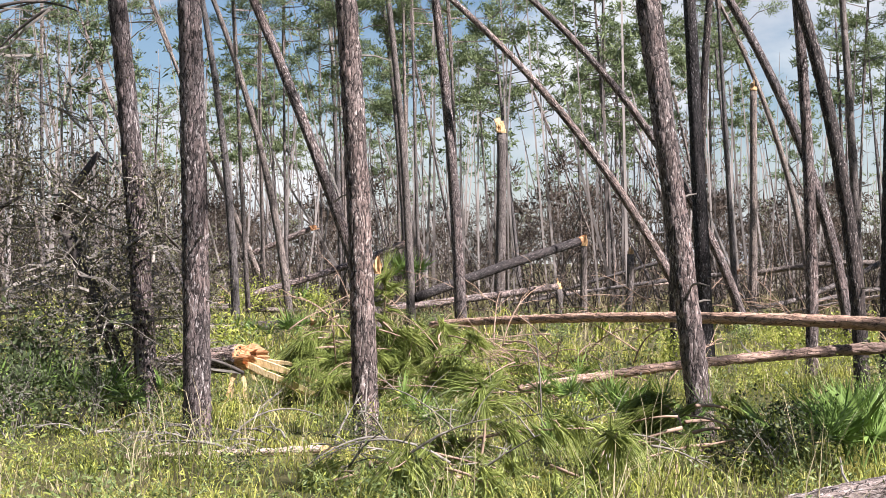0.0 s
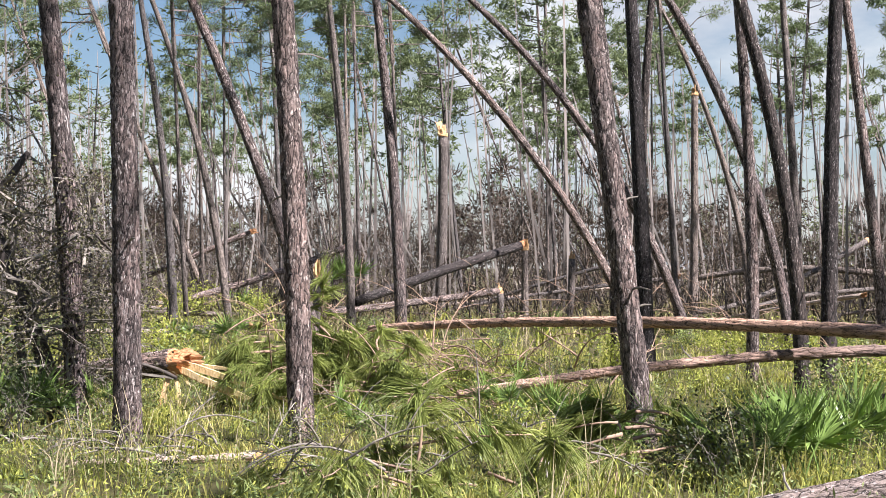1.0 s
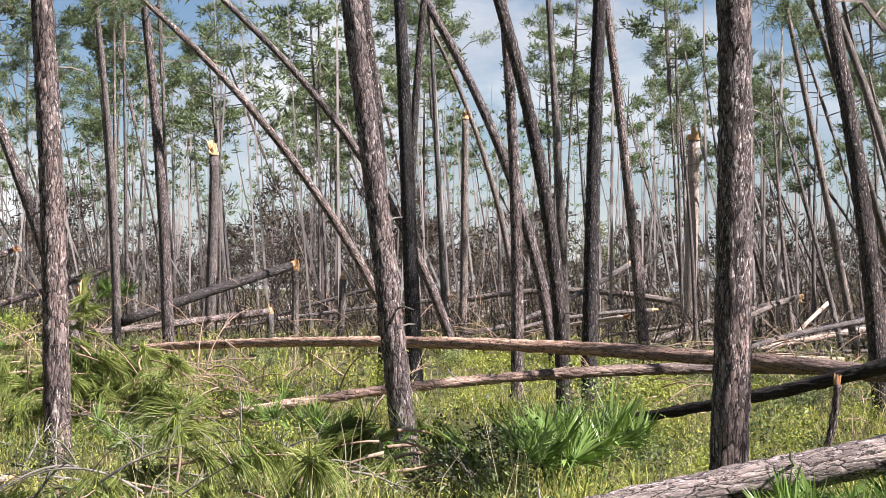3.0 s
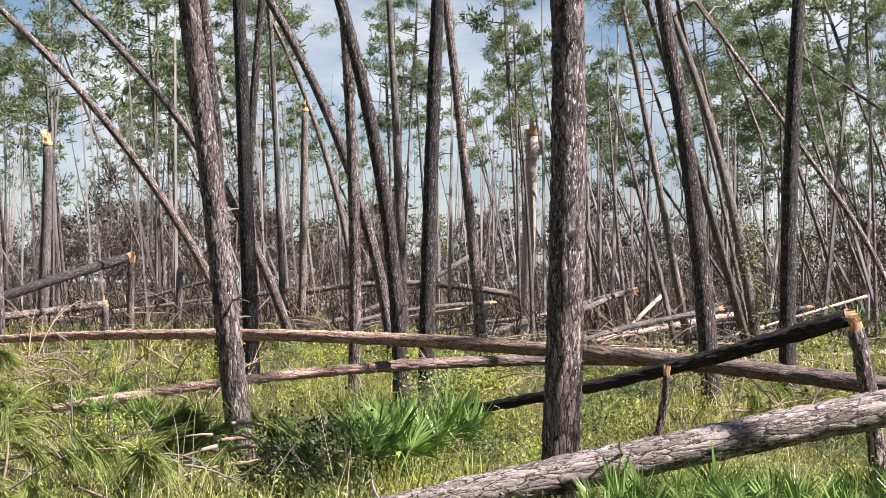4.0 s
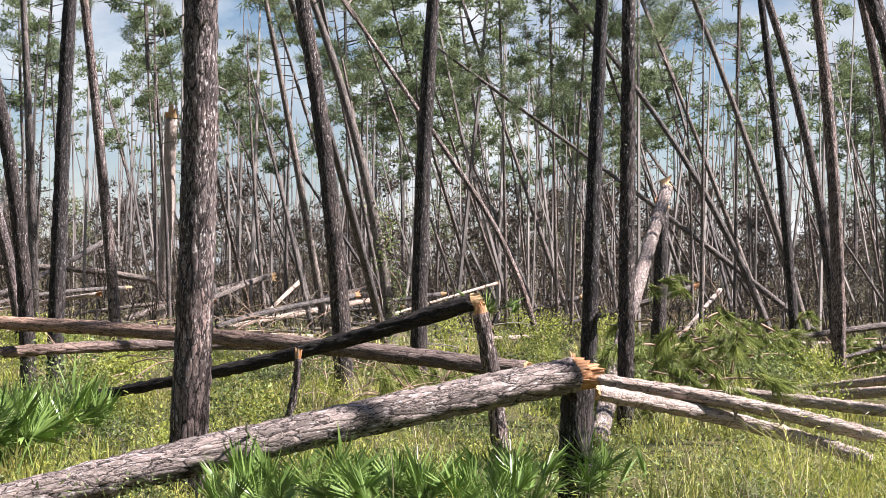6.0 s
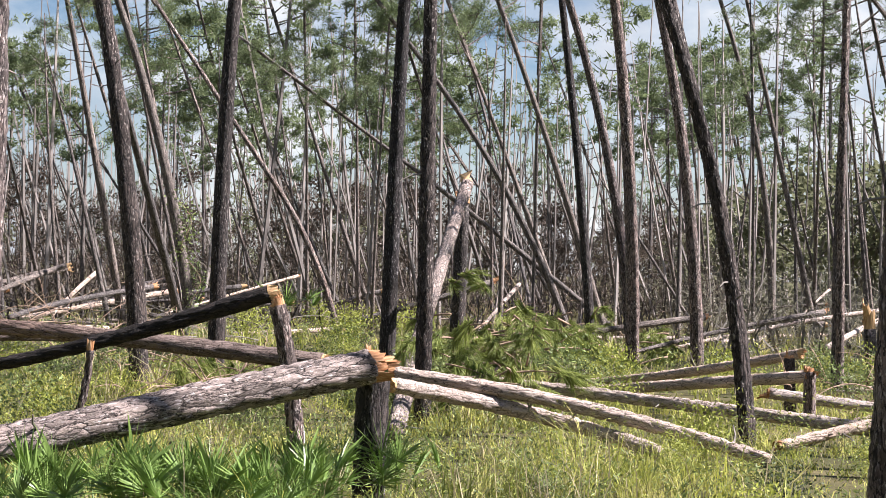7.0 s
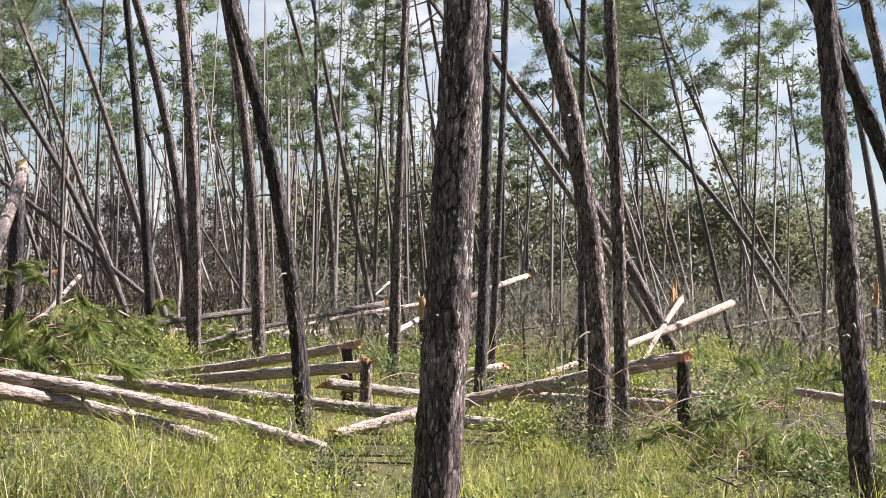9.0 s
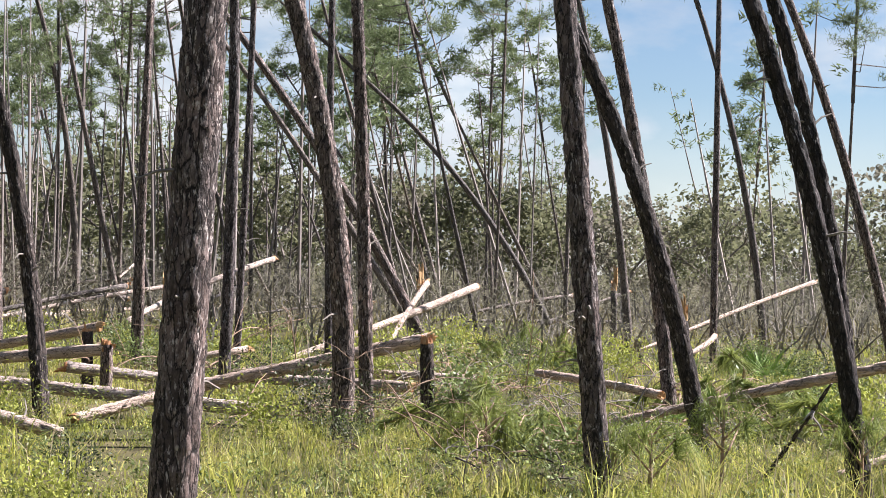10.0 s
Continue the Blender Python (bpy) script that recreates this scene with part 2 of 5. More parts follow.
def ground_material():
    k = Nodes("forest_floor", 0.95, 0.1)
    p = k.place()
    c = k.ramp(k.noise(p, 0.5, 6), (0.35, (0.030, 0.034, 0.014)), (0.5, (0.062, 0.060, 0.024)), (0.68, (0.125, 0.102, 0.052)))
    c = k.mix(k.ramp(k.noise(p, 9, 6, 0.7), (0.4, (0, 0, 0)), (0.7, (1, 1, 1))), c, (0.07, 0.06, 0.032))
    k.colour(c)
    k.bump(k.noise(p, 9, 5, 0.6), 0.3, 0.02)
    return k.mat


GROUND = ground_material()


# ---- mesh helpers ----
def gz(x, y):
    """Height of the forest floor: almost flat, falling a little towards +x."""
    return -0.014 * max(-10.0, min(26.0, x))


class Shape:
    """Gathers vertices and faces for one mesh."""

    def __init__(self):
        self.v, self.f = [], []

    def tube(self, pts, radii, seg=6, cap=True, wobble=None):
        n0 = len(self.v)
        pts = [Vector(p) for p in pts]
        side = None
        for i, (p, r) in enumerate(zip(pts, radii)):
            d = (pts[min(i + 1, len(pts) - 1)] - pts[max(i - 1, 0)]).normalized()
            if side is None:
                side = d.orthogonal().normalized()
            side = (side - d * side.dot(d)).normalized()
            up = d.cross(side)
            for k in range(seg):
                an = 2 * math.pi * k / seg
                rr = r if wobble is None else r + wobble(an, i, p, r)
                self.v.append(p + (side * math.cos(an) + up * math.sin(an)) * rr)
        for i in range(len(pts) - 1):
            for k in range(seg):
                a0, b0 = n0 + i * seg + k, n0 + i * seg + (k + 1) % seg
                self.f.append((a0, b0, b0 + seg, a0 + seg))
        if cap:
            self.f.append(tuple(n0 + k for k in reversed(range(seg))))
            self.f.append(tuple(n0 + (len(pts) - 1) * seg + k for k in range(seg)))
        return self

    def blade(self, p, d, length, width, droop=0.0, side=None):
        """A narrow pointed leaf: two triangles and a tip, bending down."""
        d = Vector(d).normalized()
        s = Vector(side) if side is not None else d.cross(Vector((random.uniform(-1, 1), random.uniform(-1, 1), random.uniform(-1, 1))))
        if s.length < 1e-4:
            s = d.orthogonal()
        s = s.normalized() * width * 0.5
        p = Vector(p)
        m = p + d * length * 0.55
        t = p + d * length - Vector((0, 0, droop * length))
        n0 = len(self.v)
        self.v += [p - s * 0.7, p + s * 0.7, m + s, m - s, t]
        self.f += [(n0, n0 + 1, n0 + 2, n0 + 3), (n0 + 3, n0 + 2, n0 + 4)]

    def needle(self, p, d, length, width):
        s = Vector(d).cross(Vector((random.uniform(-1, 1), random.uniform(-1, 1), random.uniform(-1, 1)))).normalized() * width * 0.5
        n0 = len(self.v)
        p = Vector(p)
        self.v += [p - s, p + s, p + Vector(d) * length]
        self.f.append((n0, n0 + 1, n0 + 2))

    def leaf(self, p, d, length, width):
        d = Vector(d).normalized()
        s = d.cross(Vector((random.uniform(-1, 1), random.uniform(-1, 1), random.uniform(-1, 1))))
        s = (s.normalized() if s.length > 1e-4 else d.orthogonal()) * width * 0.5
        p = Vector(p)
        n0 = len(self.v)
        self.v += [p, p + d * length * 0.5 + s, p + d * length, p + d * length * 0.5 - s]
        self.f.append((n0, n0 + 1, n0 + 2, n0 + 3))

    def mesh(self, name, material, smooth=False):
        me = bpy.data.meshes.new(name)
        me.from_pydata([tuple(v) for v in self.v], [], self.f)
        me.materials.append(material)
        if smooth:
            me.polygons.foreach_set("use_smooth", [True] * len(me.polygons))
        me.update()
        return me


def part(name, shape, material, parent, label="", smooth=False, m=None):
    """Links a shape, or a mesh that is there already, as one part under its thing."""
    ob = new(name, shape if isinstance(shape, bpy.types.Mesh) else shape.mesh(name, material, smooth))
    ob.parent = parent
    if m is not None:
        ob.matrix_basis = m
    if label:
        ob["label"] = label
    return ob


def thing(name, at, label, category, group="", kind="", rot=None):
    ob = new(name)
    ob.empty_display_size = 0.2
    ob.matrix_basis = Matrix.Translation(at) @ (rot.to_4x4() if rot else Matrix.Identity(4))
    return tagged(ob, label, category, group, kind)


def bezier(p0, bow, p2, s):
    c = (p0 + p2) * 0.5 + bow
    return p0 * (1 - s) ** 2 + c * 2 * s * (1 - s) + p2 * s * s


def plates(seed, amp):
    """Bark relief: raised plates with furrows between them."""
    off = Vector((seed * 3.1, seed * 1.7, seed * 2.3))

    def wobble(an, i, p, r):
        q = Vector((math.cos(an) * r * 19, math.sin(an) * r * 19, p.z * 6.5)) + off
        dist = noise.voronoi(q)[0]
        edge = min(1.0, (dist[1] - dist[0]) * 3.0)
        lump = noise.noise(Vector((math.cos(an) * 1.2, math.sin(an) * 1.2, p.z * 1.3)) + off) + 0.5 * noise.noise(Vector((math.cos(an) * 5, math.sin(an) * 5, p.z * 1.6)) + off)
        return amp * (edge - 0.6) + lump * r * 0.045 + noise.noise(q * 3) * amp * 0.5
    return wobble


def splinters(r, n, length, spread=0.35, seed=0):
    """Torn wood standing out along +z from a break of radius r: blocks of fibre, split apart and ragged."""
    rnd = random.Random(seed)
    sh = Shape()
    k = 32
    lean = rnd.uniform(0, 6.283)
    cuts = sorted(rnd.randrange(k) for i in range(7 + n // 4))
    rings = ((0.99, -0.10, 0.0), (0.97, 0.0, 0.55), (0.86, 0.0, 1.0), (0.66, 0.0, 0.55), (0.60, 0.0, 0.9), (0.36, 0.0, 0.4), (0.30, 0.0, 0.75), (0.10, 0.0, 0.3))
    block = {}
    for j, (rad, z, rough) in enumerate(rings):
        for i in range(k):
            an = 6.283 * i / k
            zone = (sum(c <= i for c in cuts) % len(cuts), j // 2)
            if zone not in block:
                block[zone] = (rnd.random() ** 1.5 * (0.45 + 0.55 * math.cos(an - lean)), rnd.gauss(0, 0.12))
            tall, tip = block[zone]
            up = length * rough * max(0.0, tall * 1.5 + rnd.uniform(0, 0.22) + (0.22 if i % 2 else 0.0) * tall)
            out = 1 + spread * 0.5 * up / max(r, 0.01) * 0.4
            sh.v.append(Vector((math.cos(an) * rad * r * out, math.sin(an) * rad * r * out, z * r + up)) + Vector((tip, -tip, 0)) * up)
    for j in range(len(rings) - 1):
        for i in range(k):
            a0, b0 = j * k + i, j * k + (i + 1) % k
            sh.f += [(a0, b0, b0 + k), (a0, b0 + k, a0 + k)]
    sh.f.append(tuple((len(rings) - 1) * k + i for i in range(k)))
    return sh


def plank(p, q, w, t, sag=0.0, seed=0):
    """One long torn splinter from p to q."""
    rnd = random.Random(seed)
    p, q = Vector(p), Vector(q)
    sh = Shape()
    d = (q - p).normalized()
    side = d.cross(Vector((0, 1, 0.2))).normalized()
    deep = d.cross(side)
    for i in range(7):
        s = i / 6
        c = p.lerp(q, s) + Vector((0, 0, -sag * math.sin(math.pi * s))) + side * rnd.gauss(0, w * 0.12)
        ww = w * (1 - 0.85 * s ** 1.5)
        for u, v in ((-1, -1), (1, -1), (1, 1), (-1, 1)):
            sh.v.append(c + side * ww * 0.5 * u + deep * t * 0.5 * v * (1 - 0.6 * s))
    for i in range(6):
        for k in range(4):
            a0, b0 = i * 4 + k, i * 4 + (k + 1) % 4
            sh.f.append((a0, b0, b0 + 4, a0 + 4))
    sh.f += [(3, 2, 1, 0), (24, 25, 26, 27)]
    return sh


def frame_z(d):
    return Vector(d).normalized().to_track_quat("Z", "Y").to_matrix()


# ---- pine crowns, shared by the standing trees ----
def crown_meshes(seed, height, spread, tufts, blade=0.19, wide=0.068, per=14, n=22, twigs=True):
    """Limbs and rounded needle tufts of one open pine crown, from z = 0 upwards."""
    rnd = random.Random(seed)
    random.seed(seed)
    limbs, needles = Shape(), Shape()
    limbs.tube([(0, 0, -0.2), (0.05, 0, height * 0.5), (0, 0.05, height)], [0.07, 0.045, 0.015], 5)
    for i in range(n):
        z = height * (0.03 + 0.95 * (i + rnd.random()) / n)
        reach = spread * (1 - 0.68 * z / height) * rnd.uniform(0.35, 1.2)
        an = rnd.uniform(0, 6.283)
        side = Vector((math.cos(an), math.sin(an), 0))
        p0 = Vector((0, 0, z))
        p1 = p0 + side * reach * 0.55 + Vector((0, 0, reach * rnd.uniform(-0.05, 0.2)))
        p2 = p0 + side * reach + Vector((0, 0, reach * rnd.uniform(0.1, 0.55)))
        limbs.tube([p0, p1, p2], [0.028, 0.018, 0.008], 3, cap=False)
        for j in range(tufts):
            s = 1.0 if j == 0 else rnd.choice((0.72, 0.9, 0.95, 1.0))
            c = p1.lerp(p2, (s - 0.5) * 2)
            q = c if j == 0 else c + Vector((rnd.gauss(0, 1), rnd.gauss(0, 1), rnd.gauss(0.25, 0.55))) * (0.13 + 0.07 * reach)
            if j and twigs:
                limbs.tube([c, q], [0.009, 0.006], 3, cap=False)
            way = ((q - p0).normalized() + Vector((0, 0, 0.5))) * 0.45
            for b in range(per):
                d = Vector((rnd.gauss(0, 1), rnd.gauss(0, 1), rnd.gauss(0, 1))).normalized() + way
                at = q + Vector((rnd.gauss(0, 0.11), rnd.gauss(0, 0.11), rnd.gauss(0, 0.07)))
                needles.needle(at, d.normalized(), blade * rnd.uniform(0.75, 1.2), wide * rnd.uniform(0.7, 1.3))
    return limbs.mesh("limbs", BARK_FAR), needles.mesh("needles", NEEDLE_FAR)


CROWN_SIZES = [(6.0, 2.1), (5.0, 1.9), (6.8, 2.3), (5.5, 1.7), (4.8, 2.2), (6.2, 2.0)]
CROWNS = [crown_meshes(10 + i, h, w, 7, 0.22, 0.058, 20, 19, False) for i, (h, w) in enumerate(CROWN_SIZES)]
FINE_CROWNS = [crown_meshes(10 + i, h, w, 8, 0.20, 0.022, 40, 19) for i, (h, w) in enumerate(CROWN_SIZES)]
LIGHT_CROWNS = [crown_meshes(20 + i, 6.0, 2.0, 4, 0.23, 0.014, 40, 12) for i in range(3)]
TREE_COUNT = [0]


def add_crown(tree, at, direction, scale, which, light=False, fine=False):
    m = Matrix.Translation(at) @ frame_z(direction).to_4x4() @ Matrix.Rotation(which * 1.3, 4, "Z") @ Matrix.Scale(scale, 4)
    limbs, needles = LIGHT_CROWNS[which % 3] if light else (FINE_CROWNS if fine else CROWNS)[which % 6]
    crown = part("crown", limbs, None, tree, "", m=m)
    part("needles", needles, None, crown)


def stem_shape(p0, bow, p2, r0, r1, tail, dist, seed, r_tip=None, down=0.35):
    """A trunk in its own frame, z along base to knee; tail runs straight on. Returns shape, frame, tip, tip direction."""
    axis = (p2 - p0)
    rot = frame_z(axis)
    inv = rot.transposed()
    q2, qb = inv @ axis, inv @ bow
    zero = Vector((0, 0, 0))
    fine = dist < 24
    step = 0.042 if dist < 20 else 0.07 if fine else 0.35
    n = max(5, min(170, int(axis.length / step)))
    seg = 32 if dist < 20 else 24 if fine else 10
    pts = [bezier(zero, qb, q2, i / n) for i in range(n + 1)]
    rad = [r0 + (r1 - r0) * i / n for i in range(n + 1)]
    if down:
        d0 = (pts[1] - pts[0]).normalized()
        pts.insert(0, pts[0] - d0 * down)
        rad.insert(0, r0 * 1.08)
    d1 = (pts[-1] - pts[-2]).normalized()
    if tail:
        m = 6
        end = r_tip if r_tip is not None else 0.03
        for i in range(1, m + 1):
            pts.append(pts[n + (1 if down else 0)] + d1 * tail * i / m)
            rad.append(r1 + (end - r1) * i / m)
    sh = Shape()
    if fine:
        sh.tube(pts, rad, seg, True, plates(seed, 0.014 if dist < 20 else 0.011))
    else:
        off = seed * 1.37
        sh.tube(pts, rad, seg, True, lambda an, i, p, r: r * 0.10 * noise.noise(Vector((math.cos(an) * 1.5 + off, math.sin(an) * 1.5, p.z * 2))))
    return sh, rot, pts[-1], d1, pts, rad


def stubs(pts, rad, seed, n, rot=None):
    """Short dead branch stubs along a trunk."""
    rnd = random.Random(seed)
    out = []
    for i in range(n):
        k = rnd.randrange(len(pts) // 4, len(pts) - 1)
        an = rnd.uniform(0, 6.283)
        d = Vector((math.cos(an), math.sin(an), rnd.uniform(-0.2, 0.5))).normalized()
        l = rnd.uniform(0.06, 0.3)
        p = pts[k] + Vector((math.cos(an), math.sin(an), 0)) * rad[k] * 0.8
        sh = Shape().tube([p, p + d * l * 0.5, p + d * l + Vector((0, 0, -0.15 * l))], [0.012, 0.009, 0.005], 5)
        out.append(sh)
    return out


STAND = "storm-damaged pine stand"


def standing_pine(base, knee, bow, r, dark=False):
    TREE_COUNT[0] += 1
    k = TREE_COUNT[0]
    rnd = random.Random(k)
    p0, p2 = Vector((base[0], base[1], gz(*base))), Vector(knee)
    dist = p0.length
    lean = math.degrees((p2 - p0).angle(Vector((0, 0, 1))))
    bare = dist < 20 and k % 4 == 1           # unseen crown left off and a break added, to let sun through
    tall = rnd.uniform(7.0, 9.5) if bare else rnd.uniform(13.5, 16.0)
    tail = max(1.0, tall - (p2 - p0).length)
    r1 = r * (1 - 0.045 * (p2 - p0).length)
    sh, rot, tip, d1, pts, rad = stem_shape(p0, Vector(bow), p2, r, r1, tail, dist, k, r_tip=r * 0.6 if bare else None)
    words = "straight tall" if lean < 4 else "slightly leaning tall" if lean < 12 else "steeply leaning wind-bent"
    tone = BARK_FAR if dist > 38 else BARK_DARK if dark else BARK
    col = "dark" if tone is BARK_DARK else "grey-brown"
    tree = thing("pine_tree", p0, f"{words} pine with {col} plated bark on grassy ground", "tree", STAND, rot=rot)
    part("trunk", sh, tone, tree, smooth=True)
    if dist < 30:
        for s in stubs(pts[:-6], rad, k, 3):
            part("branch_stub", s, TWIG_GREY, tree)
    cm = rnd.randrange(6)
    if bare:
        # invented break above the view, where the crown is left off
        part("torn_top", splinters(r * 0.55, 12, 0.3, 0.3, k), WOOD, tree, "splintered orange wood", m=Matrix.Translation(tip) @ frame_z(d1).to_4x4())
        return tree
    add_crown(tree, tip - d1 * 5.0, d1, rnd.uniform(0.85, 1.1), cm, dist < 27, True)
    return tree


def snapped_pine(base, knee, bow, r, wood=None, tone=None, tear=1.0):
    TREE_COUNT[0] += 1
    k = TREE_COUNT[0]
    p0, p2 = Vector((base[0], base[1], gz(*base))), Vector(knee)
    dist = p0.length
    h = (p2 - p0).length
    sh, rot, tip, d1, pts, rad = stem_shape(p0, Vector(bow), p2, r, r * (0.96 if h < 2 else 0.8), 0, dist, k)
    tree = thing("snapped_pine", p0, ("tall snapped pine trunk with a torn pale top" if h > 2.5 else "broken pine stump with splintered orange wood on top"), "tree stump", "snapped pine trunks", rot=rot)
    part("trunk", sh, tone or (BARK_FAR if dist > 38 else BARK_DARK if k % 2 else BARK), tree, smooth=True)
    m = Matrix.Translation(tip) @ frame_z(d1).to_4x4()
    part("torn_top", splinters(r * 0.9, 12, tear * max(0.10, min(0.24, r * 1.3)) * (1.5 if dist > 30 else 0.8), 0.5, k), wood or (WOOD_PALE if dist > 38 else WOOD if k % 3 else WOOD_RED), tree, "splintered orange wood", m=m)
    return tree


def fallen_log(p0, p2, bow, r0, r1, tone=None, wood=None, label="", n_stub=4, tear=1.0):
    TREE_COUNT[0] += 1
    k = TREE_COUNT[0]
    p0, p2 = Vector(p0), Vector(p2)
    dist = (p0 + p2).length * 0.5
    sh, rot, tip, d1, pts, rad = stem_shape(p0, Vector(bow), p2, r0, r1, 0, dist, k, down=0)
    log = thing("fallen_log", p0, label or "fallen pine trunk with a torn butt end lying across grass", "log", "fallen pine logs", rot=rot)
    part("trunk", sh, tone or (BARK_FAR if dist > 38 and k % 4 else BARK_LOG), log, smooth=True)
    d0 = (pts[0] - pts[1]).normalized()
    m = Matrix.Translation(pts[0]) @ frame_z(d0).to_4x4()
    part("torn_butt", splinters(r0, 12 if dist < 30 else 5, tear * max(0.08, min(0.24, r0 * 1.3)) * (1.6 if dist > 30 else 1.1), 0.4, k), wood or (WOOD_PALE if k % 2 else WOOD), log, "splintered orange wood", m=m)
    if dist < 32:
        for s in stubs(pts, rad, k, n_stub):
            part("branch_stub", s, TWIG_GREY, log)
    return log


# ---- the forest floor ----
def build_ground():
    radii = [0.0] + [1.5 * 1.115 ** i for i in range(72)]
    n = 160
    v, f = [(0, 0, gz(0, 0))], []
    for r in radii[1:]:
        for k in range(n):
            an = 2 * math.pi * k / n
            x, y = r * math.sin(an), r * math.cos(an)
            fade = 1.0 if r < 60 else max(0.0, 1 - (r - 60) / 60)
            z = gz(x, y) + fade * (0.022 * noise.noise(Vector((x * 0.35, y * 0.35, 0))) + 0.010 * noise.noise(Vector((x * 1.3, y * 1.3, 5)))) - 0.03
            v.append((x, y, z))
    for k in range(n):
        f.append((0, 1 + (k + 1) % n, 1 + k))
    for i in range(len(radii) - 2):
        for k in range(n):
            a0, b0 = 1 + i * n + k, 1 + i * n + (k + 1) % n
            f.append((a0, b0, b0 + n, a0 + n))
    me = bpy.data.meshes.new("ground")
    me.from_pydata(v, [], f)
    me.materials.append(GROUND)
    me.polygons.foreach_set("use_smooth", [True] * len(me.polygons))
    return tagged(new("ground", me), "flat forest floor of grass, litter and pine straw", "ground", "", "structure")


build_ground()


# ---- near and middle pines, standing, snapped and fallen ----
standing_pine((-3.03, 16.51), (-3.34, 16.48, 4.30), (0.07, -0.00, 0.00), 0.116)
standing_pine((-2.21, 14.47), (-2.28, 14.44, 3.97), (0.03, -0.00, 0.00), 0.127)
standing_pine((-0.71, 14.83), (-0.89, 14.80, 4.02), (0.05, -0.00, 0.00), 0.119)
standing_pine((2.41, 14.89), (1.88, 14.86, 4.03), (0.03, -0.00, 0.00), 0.120)
standing_pine((3.48, 24.07), (3.12, 23.97, 5.90), (0.25, -0.03, 0.01), 0.110, True)
standing_pine((4.27, 25.99), (3.95, 25.87, 6.26), (0.01, -0.00, 0.00), 0.137, True)
standing_pine((4.67, 28.96), (4.82, 28.77, 6.80), (-0.22, 0.03, 0.01), 0.092, True)
standing_pine((5.41, 20.77), (4.60, 20.72, 4.99), (0.35, -0.00, 0.06), 0.102, True)
standing_pine((5.41, 23.62), (5.21, 23.57, 5.29), (0.14, -0.00, 0.01), 0.100)
standing_pine((5.85, 21.17), (5.93, 21.02, 5.45), (-0.04, 0.01, 0.00), 0.113, True)
standing_pine((10.12, 32.29), (9.19, 32.21, 7.54), (0.09, -0.01, 0.01), 0.128)
standing_pine((4.08, 11.07), (4.10, 10.98, 3.61), (0.065, -0.01, -0.00), 0.138)
standing_pine((0.41, 36.22), (-0.17, 36.16, 7.53), (0.18, -0.00, 0.01), 0.140)
standing_pine((-0.79, 40.02), (-1.36, 39.94, 8.15), (0.22, -0.00, 0.02), 0.112)
standing_pine((-4.18, 43.90), (-6.26, 43.83, 8.79), (0.60, -0.00, 0.13), 0.116)
standing_pine((-5.28, 41.03), (-5.99, 40.97, 7.45), (0.26, -0.00, 0.02), 0.115)
standing_pine((-1.25, 32.02), (-3.77, 31.96, 6.84), (0.19, -0.00, 0.07), 0.135)
standing_pine((5.48, 34.02), (0.20, 33.95, 7.16), (0.78, -0.01, 0.59), 0.108)
standing_pine((6.67, 34.92), (1.94, 34.85, 7.31), (1.04, -0.01, 0.60), 0.110)
standing_pine((7.64, 30.02), (5.34, 29.96, 6.51), (0.72, -0.00, 0.25), 0.116)
standing_pine((11.97, 52.02), (8.89, 51.93, 10.10), (1.03, -0.00, 0.32), 0.119)
standing_pine((9.18, 19.31), (8.68, 19.63, 4.81), (0.13, -0.10, 0.02), 0.129, True)
standing_pine((11.36, 21.40), (11.42, 21.26, 5.34), (-0.07, 0.06, 0.00), 0.132, True)
standing_pine((13.09, 19.47), (13.14, 19.33, 5.35), (-0.03, 0.02, 0.00), 0.121, True)
standing_pine((10.67, 15.08), (10.61, 15.04, 4.54), (0.01, -0.00, 0.00), 0.095, True)
standing_pine((19.63, 38.62), (17.91, 39.87, 8.28), (0.39, -0.32, 0.14), 0.162)
standing_pine((12.76, 12.08), (11.96, 12.65, 4.44), (0.24, -0.19, 0.07), 0.084, True)
standing_pine((23.16, 23.40), (22.37, 23.92, 7.05), (0.28, -0.23, 0.05), 0.137)
standing_pine((22.23, 24.31), (21.77, 24.56, 7.05), (0.19, -0.15, 0.02), 0.149)
standing_pine((22.55, 24.67), (21.36, 25.50, 7.10), (0.38, -0.31, 0.11), 0.116)
standing_pine((21.18, 24.31), (20.52, 24.72, 6.91), (0.09, -0.07, 0.01), 0.101, True)
standing_pine((7.48, 5.99), (7.52, 5.89, 3.11), (0.01, -0.00, -0.00), 0.139)
standing_pine((21.33, 16.14), (21.29, 16.01, 6.09), (0.01, -0.02, -0.00), 0.065)
standing_pine((13.74, 9.00), (13.24, 9.49, 4.29), (0.23, -0.29, 0.06), 0.112)
standing_pine((15.06, 9.56), (14.81, 9.73, 4.56), (0.03, -0.03, 0.00), 0.079)
standing_pine((23.17, 15.56), (22.96, 15.63, 6.31), (-0.03, 0.04, -0.00), 0.077)
standing_pine((10.87, 4.87), (10.64, 5.18, 3.45), (0.00, -0.00, 0.00), 0.092)
standing_pine((15.81, 6.01), (15.10, 7.14, 3.76), (0.13, -0.23, 0.10), 0.097, True)
standing_pine((19.00, 7.63), (18.46, 8.44, 4.90), (0.08, -0.14, 0.03), 0.091)
standing_pine((12.78, 3.52), (12.23, 4.37, 3.66), (0.11, -0.19, 0.06), 0.078, True)
standing_pine((13.87, 3.91), (13.42, 4.60, 3.87), (0.15, -0.26, 0.06), 0.071, True)
